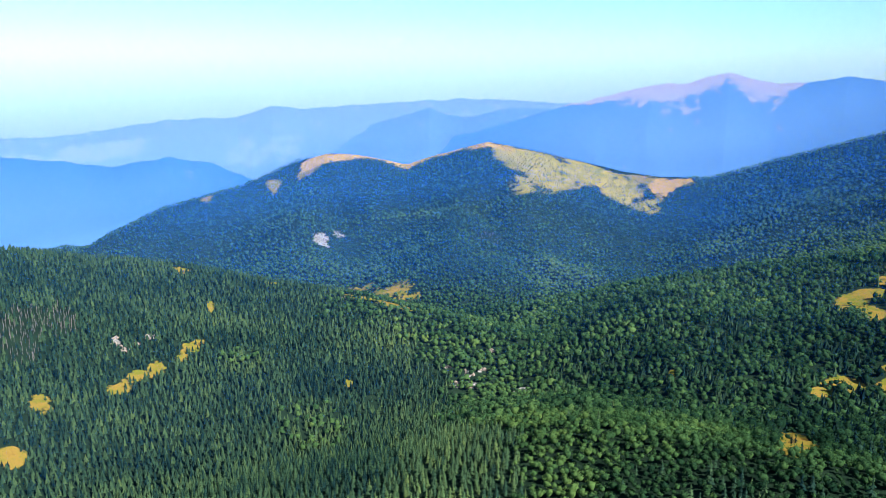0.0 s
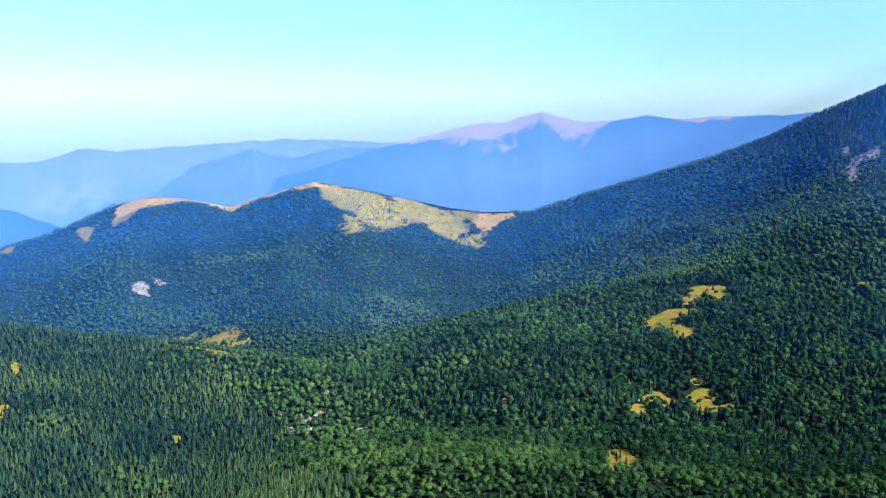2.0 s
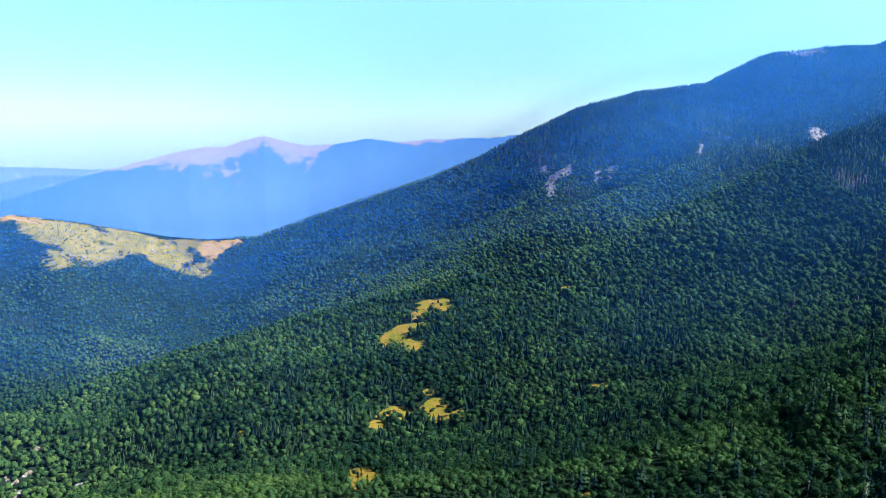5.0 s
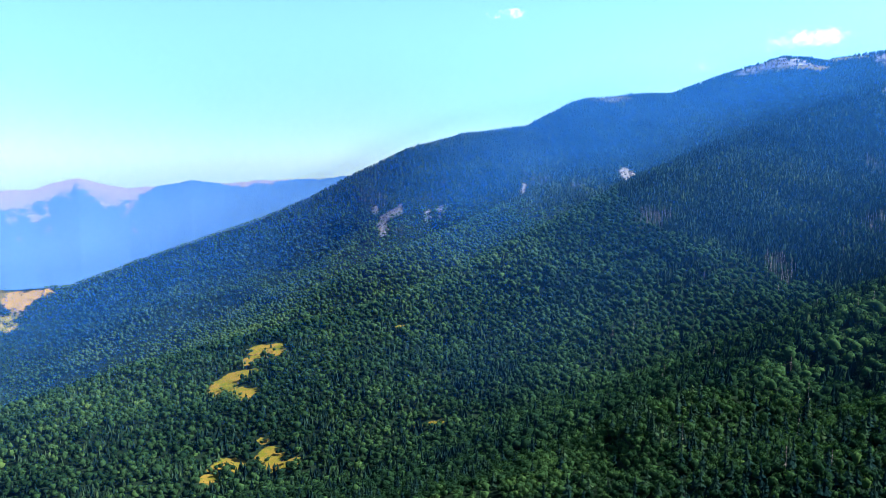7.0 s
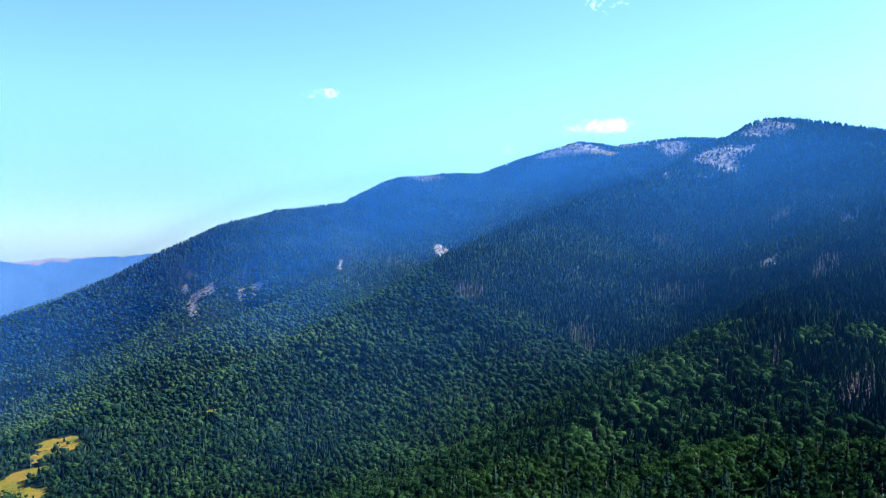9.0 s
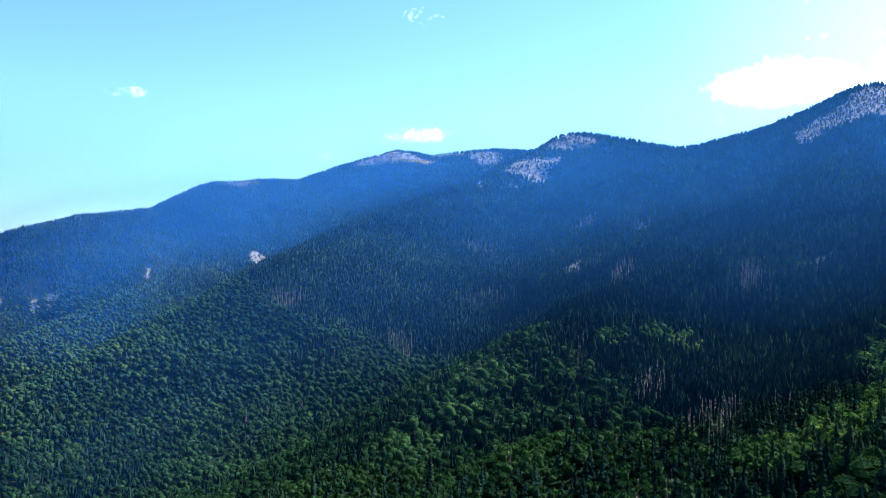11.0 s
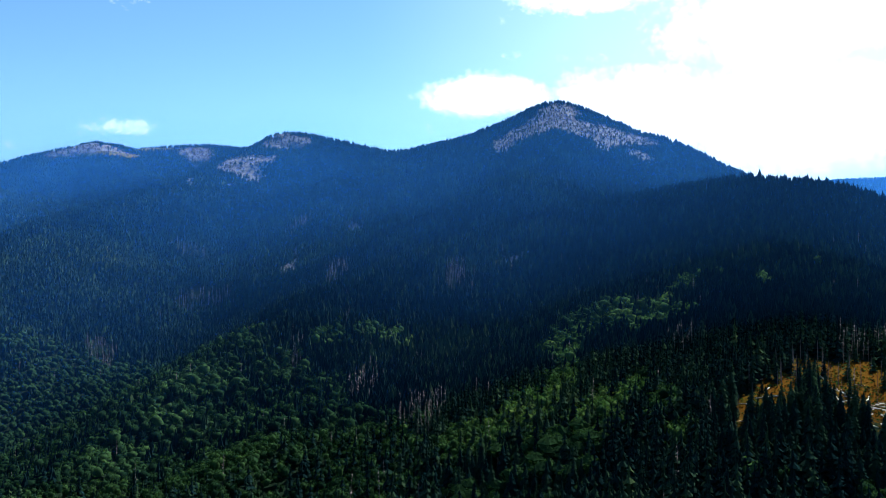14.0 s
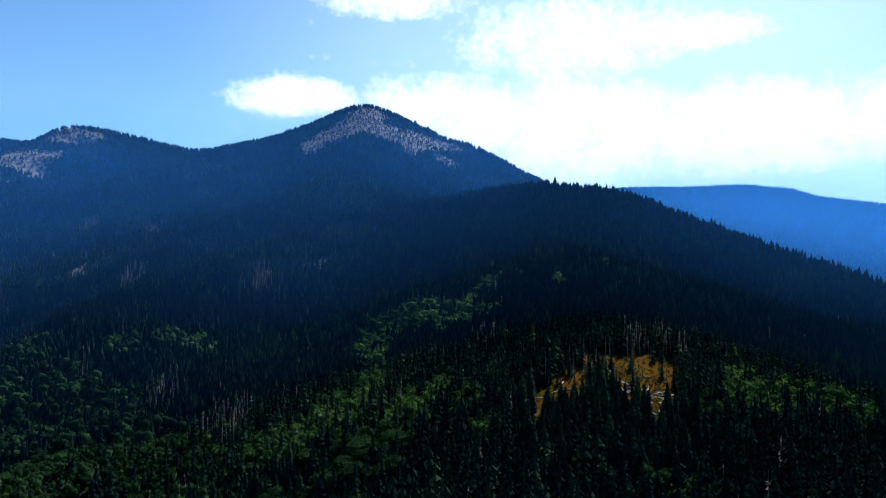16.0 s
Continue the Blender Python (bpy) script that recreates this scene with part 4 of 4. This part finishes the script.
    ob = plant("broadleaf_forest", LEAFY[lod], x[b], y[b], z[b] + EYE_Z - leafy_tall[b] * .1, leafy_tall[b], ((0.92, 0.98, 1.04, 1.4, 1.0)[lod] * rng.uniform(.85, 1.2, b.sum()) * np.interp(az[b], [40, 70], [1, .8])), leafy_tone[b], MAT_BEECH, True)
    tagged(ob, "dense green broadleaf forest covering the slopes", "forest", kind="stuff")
    if dead.any():
        ob = plant("dead_trees", SNAGS, x[dead], y[dead], z[dead] + EYE_Z, spruce_tall[dead] * 1.05, np.full(dead.sum(), (1.1, 1.3, 1.7, 2.2, 1.5)[lod]), tone[dead], MAT_DEAD)
        tagged(ob, "grey bare dead spruce stems among the forest", "dead trees", kind="stuff")

# ---- single trees, stems, logs and boulders nearest to the drone ----
def part(name, verts, tris, material, parent=None, label="", tone=None, smooth=False):
    ob = big_mesh(name, np.asarray(verts, float), np.asarray(tris), material, [("tone", np.full(len(verts), tone))] if tone is not None else (), smooth)
    if parent is not None:
        ob.parent = parent
    if label:
        tagged(ob, label)
    return ob


def stem(points, radii, sides=7):
    """A tapered, bent stem along points."""
    verts, tris = [], []
    pts = [np.array(p, float) for p in points]
    for i, (p, r) in enumerate(zip(pts, radii)):
        d = pts[min(i + 1, len(pts) - 1)] - pts[max(i - 1, 0)]
        d /= np.linalg.norm(d)
        u = np.cross(d, (0.31, 0.87, 0.38))
        u /= np.linalg.norm(u)
        v = np.cross(d, u)
        for k in range(sides):
            a = 6.2832 * k / sides
            verts.append(p + r * (u * math.cos(a) + v * math.sin(a)))
    for i in range(len(pts) - 1):
        for k in range(sides):
            j = (k + 1) % sides
            a, b, c, d = i * sides + k, i * sides + j, (i + 1) * sides + j, (i + 1) * sides + k
            tris += [(a, b, c), (a, c, d)]
    for base in (0, (len(pts) - 1) * sides):
        tris += [(base, base + k, base + k + 1) for k in range(1, sides - 1)]
    return np.array(verts), np.array(tris)


def new_spruce(seed, tone):
    """A spruce of unit height: trunk and needle crown."""
    tree = new("spruce_tree")
    v, t = spruce_shape(11, 7, 900 + seed)
    part("crown", v, t, MAT_SPRUCE, tree, tone=tone)
    g = np.random.default_rng(seed)
    part("trunk", *stem([(0, 0, -.03), (g.normal(0, .004), 0, .3), (0, 0, .8)], (.017, .013, .004)), MAT_BARK, tree)
    return tagged(tree, "tall dark green spruce beside the ochre clearing" if seed < 4 else "tall spruce in the forest", "tree", "spruces round the clearing")


def new_broadleaf(seed, tone):
    """A broadleaf tree of unit height: trunk, limbs and leafy crown."""
    tree = new("broadleaf_tree")
    g = np.random.default_rng(300 + seed)
    v, t = leafy_shape(150, .036, 500 + seed, 9, 1)
    part("crown", v, t, MAT_BEECH, tree, tone=tone)
    part("trunk", *stem([(0, 0, -.04), (.01, 0, .2), (0, .01, .55)], (.03, .022, .012)), MAT_BARK, tree)
    for k in range(4):
        a = 1.57 * k + g.uniform(-.4, .4)
        q = g.uniform(.14, .2)
        part("limb", *stem([(0, 0, .22 + .05 * k), (q * .5 * math.cos(a), q * .5 * math.sin(a), .36 + .05 * k), (q * math.cos(a), q * math.sin(a), .5 + .04 * k)], (.012, .008, .004), 5), MAT_BARK, tree)
    return tagged(tree, "rounded light green broadleaf tree among dark spruces", "tree", "broadleaf trees on the near slope")


def new_dead_tree(seed):
    """A bare dead spruce of unit height: stem and broken branches."""
    g = np.random.default_rng(700 + seed)
    tree = new("dead_tree")
    lean = g.normal(0, .025, 2)
    part("stem", *stem([(0, 0, -.03), (lean[0] * .5, lean[1] * .5, .5), (lean[0], lean[1], 1)], (.014, .010, .003), 6), MAT_DEAD, tree)
    for k in range(9):
        z = g.uniform(.35, .93)
        a = g.uniform(0, 6.28)
        ln = g.uniform(.04, .12) * (1.25 - z)
        p = np.array((lean[0] * z, lean[1] * z, z))
        part("branch", *stem([p, p + np.array((ln * math.cos(a), ln * math.sin(a), -.02 * g.random()))], (.004, .0015), 4), MAT_DEAD, tree)
    return tagged(tree, "bare grey dead spruce standing in the clearing", "dead tree", "dead trees in the clearing")


def new_log(seed):
    """A fallen, bleached trunk lying along x, one metre long before scaling, with stubs of branches."""
    g = np.random.default_rng(800 + seed)
    log = new("fallen_log")
    part("trunk", *stem([(-.5, 0, .02), (0, g.normal(0, .02), .03), (.5, g.normal(0, .03), .02)], (.028, .022, .010), 7), MAT_LOG, log)
    for k in range(4):
        x = g.uniform(-.3, .45)
        a = g.uniform(.2, 2.9)
        part("branch_stub", *stem([(x, 0, .03), (x + .04, .09 * math.cos(a), .03 + .09 * math.sin(a))], (.006, .002), 4), MAT_LOG, log)
    return tagged(log, "fallen bleached tree trunk lying in the clearing", "log", "logs in the clearing")


def stand(proto, az, r, tall, wide=1.0, sink=0.0):
    x, y = r * math.sin(radians(az)), r * math.cos(radians(az))
    z = float(height(np.array([x]), np.array([y]))[0]) + EYE_Z
    ob = copy_thing(proto, Matrix.Identity(4))
    ob.matrix_basis = Matrix.LocRotScale((x, y, z - sink), Euler((0, 0, rng.uniform(0, 6.28))), (tall * wide, tall * wide, tall))
    return ob


def remove_thing(ob):
    for o in (*ob.children_recursive, ob):
        bpy.data.objects.remove(o)


def scatter(az0, az1, r0, r1, gap):
    """Loosely spaced spots in a stretch of the slope."""
    spots = []
    r = r0
    while r < r1:
        step = math.degrees(gap / r)
        az = az0
        while az < az1:
            spots.append((az + rng.uniform(-.4, .4) * step, r + rng.uniform(-.4, .4) * gap))
            az += step
        r += gap
    return spots


def at(az, r):
    return np.array([r * math.sin(radians(az))]), np.array([r * math.cos(radians(az))])


spruces = [new_spruce(s, (.2, .3, .4, .55)[s]) for s in range(4)]
broadleaves = [new_broadleaf(s, (.3, .42, .55, .7)[s]) for s in range(4)]
for az, r in scatter(108, 122, 345, 435, 4.9):
    x, y = at(az, r)
    open_ground = cover(x, y, MEADOWS_NEAR, .95)[0]
    if open_ground > .4 and rng.random() > .06 or rng.random() < .35:
        continue
    if cover(x, y, BROADLEAF_NEAR)[0] > .4 and rng.random() < .7:
        stand(broadleaves[rng.integers(4)], az, r, 12 * rng.uniform(.7, 1.25), rng.uniform(.9, 1.2), .8)
    else:
        stand(spruces[rng.integers(4)], az, r, (7 if open_ground > .4 else 14.5) * rng.uniform(.7, 1.25), rng.uniform(.85, 1.15))
for az, r in scatter(89, 100, 350, 430, 5.6):
    x, y = at(az, r)
    if rng.random() < .3 + .6 * cover(x, y, BROADLEAF_NEAR)[0]:
        stand(broadleaves[rng.integers(4)], az, r, 12 * rng.uniform(.65, 1.3), rng.uniform(.9, 1.25), .8)
    else:
        stand(spruces[rng.integers(4)], az, r, 16 * rng.uniform(.65, 1.25), rng.uniform(.85, 1.15))
dead = [new_dead_tree(s) for s in range(4)]
for az, r in scatter(110, 121.5, 395, 500, 13):
    if cover(*at(az, r), MEADOWS_NEAR, 1.1)[0] > .2:
        stand(dead[rng.integers(4)], az, r, 13 * rng.uniform(.5, 1.2), 1.2)
logs = [new_log(s) for s in range(3)]
for az, r in scatter(115.5, 119.5, 395, 445, 7) + scatter(109, 118, 370, 470, 22):
    x, y = at(az, r)
    if cover(x, y, MEADOWS_NEAR, 1.1)[0] < .2:
        continue
    ob = stand(logs[rng.integers(3)], az, r, 1)
    z = ob.matrix_basis.translation.copy()
    a = rng.uniform(0, 3.14)
    ln = rng.uniform(6, 12)
    dx, dy = math.cos(a) * ln * .4, math.sin(a) * ln * .4
    rise = float(height(np.array([z.x + dx]), np.array([z.y + dy]))[0] - height(np.array([z.x - dx]), np.array([z.y - dy]))[0])
    ob.matrix_basis = Matrix.LocRotScale(z, Euler((0, -math.atan2(rise, ln * .8), a)), (ln, ln * 1.1, ln * 1.1))
for proto in spruces + broadleaves + dead + logs:
    remove_thing(proto)

# Boulders on the near screes are single things; the blocks of the far screes are one rubble.
boulders = [boulder_shape(s) for s in range(5)]
rocks = []
for k, (v, t) in enumerate(boulders):
    me_ob = big_mesh("boulder", v, t, MAT_STONE)
    rocks.append(tagged(me_ob, "pale weathered boulder on the wooded slope", "boulder", "boulders of the near screes"))
for az, r, w, d in SCREES_NEAR:
    for k in range(16):
        a, q = az + math.degrees(rng.uniform(-1, 1) * w * 1.1 / r), r + rng.uniform(-1, 1) * d
        stand(rocks[rng.integers(5)], a, q, rng.uniform(.6, 1.9) ** 1.5, 1, .3)
for proto in rocks:
    bpy.data.objects.remove(proto)
bx, by, bs = [], [], []
for az, r, w, d in SCREES_MOUNTAIN + SCREES_PEAKS:
    n = int(min(w * d / 20, 160))
    a = np.radians(az) + rng.uniform(-1.1, 1.1, n) * w / r
    q = r + rng.uniform(-1.1, 1.1, n) * d
    bx.append(q * np.sin(a)), by.append(q * np.cos(a)), bs.append(rng.uniform(1.2, 2.3, n) ** 1.7)
bx, by, bs = np.concatenate(bx), np.concatenate(by), np.concatenate(bs)
ob = plant("scree_rubble", boulders, bx, by, height(bx, by) + EYE_Z - .4, bs, np.ones(len(bx)), rng.random(len(bx)), MAT_STONE)
tagged(ob, "pale grey rubble of broken blocks on the mountain screes", "rubble", kind="stuff")

# Bracken, seedlings and tufts on the clearing.
ux, uy = [], []
for az, r, w, d in MEADOWS_NEAR[:7]:
    n = int(w * d * .7)
    a = np.radians(az) + rng.uniform(-1.1, 1.1, n) * w / r
    q = r + rng.uniform(-1.1, 1.1, n) * d
    ux.append(q * np.sin(a)), uy.append(q * np.cos(a))
ux, uy = np.concatenate(ux), np.concatenate(uy)
tuft = [leafy_shape(9, .22, 950 + s, 3, 0) for s in range(3)]
fern = rng.random(len(ux)) < .5
for chosen, mat in ((fern, MAT_BRACKEN), (~fern, MAT_BEECH)):
    ob = plant("undergrowth", tuft, ux[chosen], uy[chosen], height(ux[chosen], uy[chosen]) + EYE_Z - .3, rng.uniform(.5, 1.5, chosen.sum()), np.full(chosen.sum(), 1.2), rng.random(chosen.sum()), mat)
    tagged(ob, "rust-brown bracken and green tufts on the clearing", "undergrowth", kind="stuff")
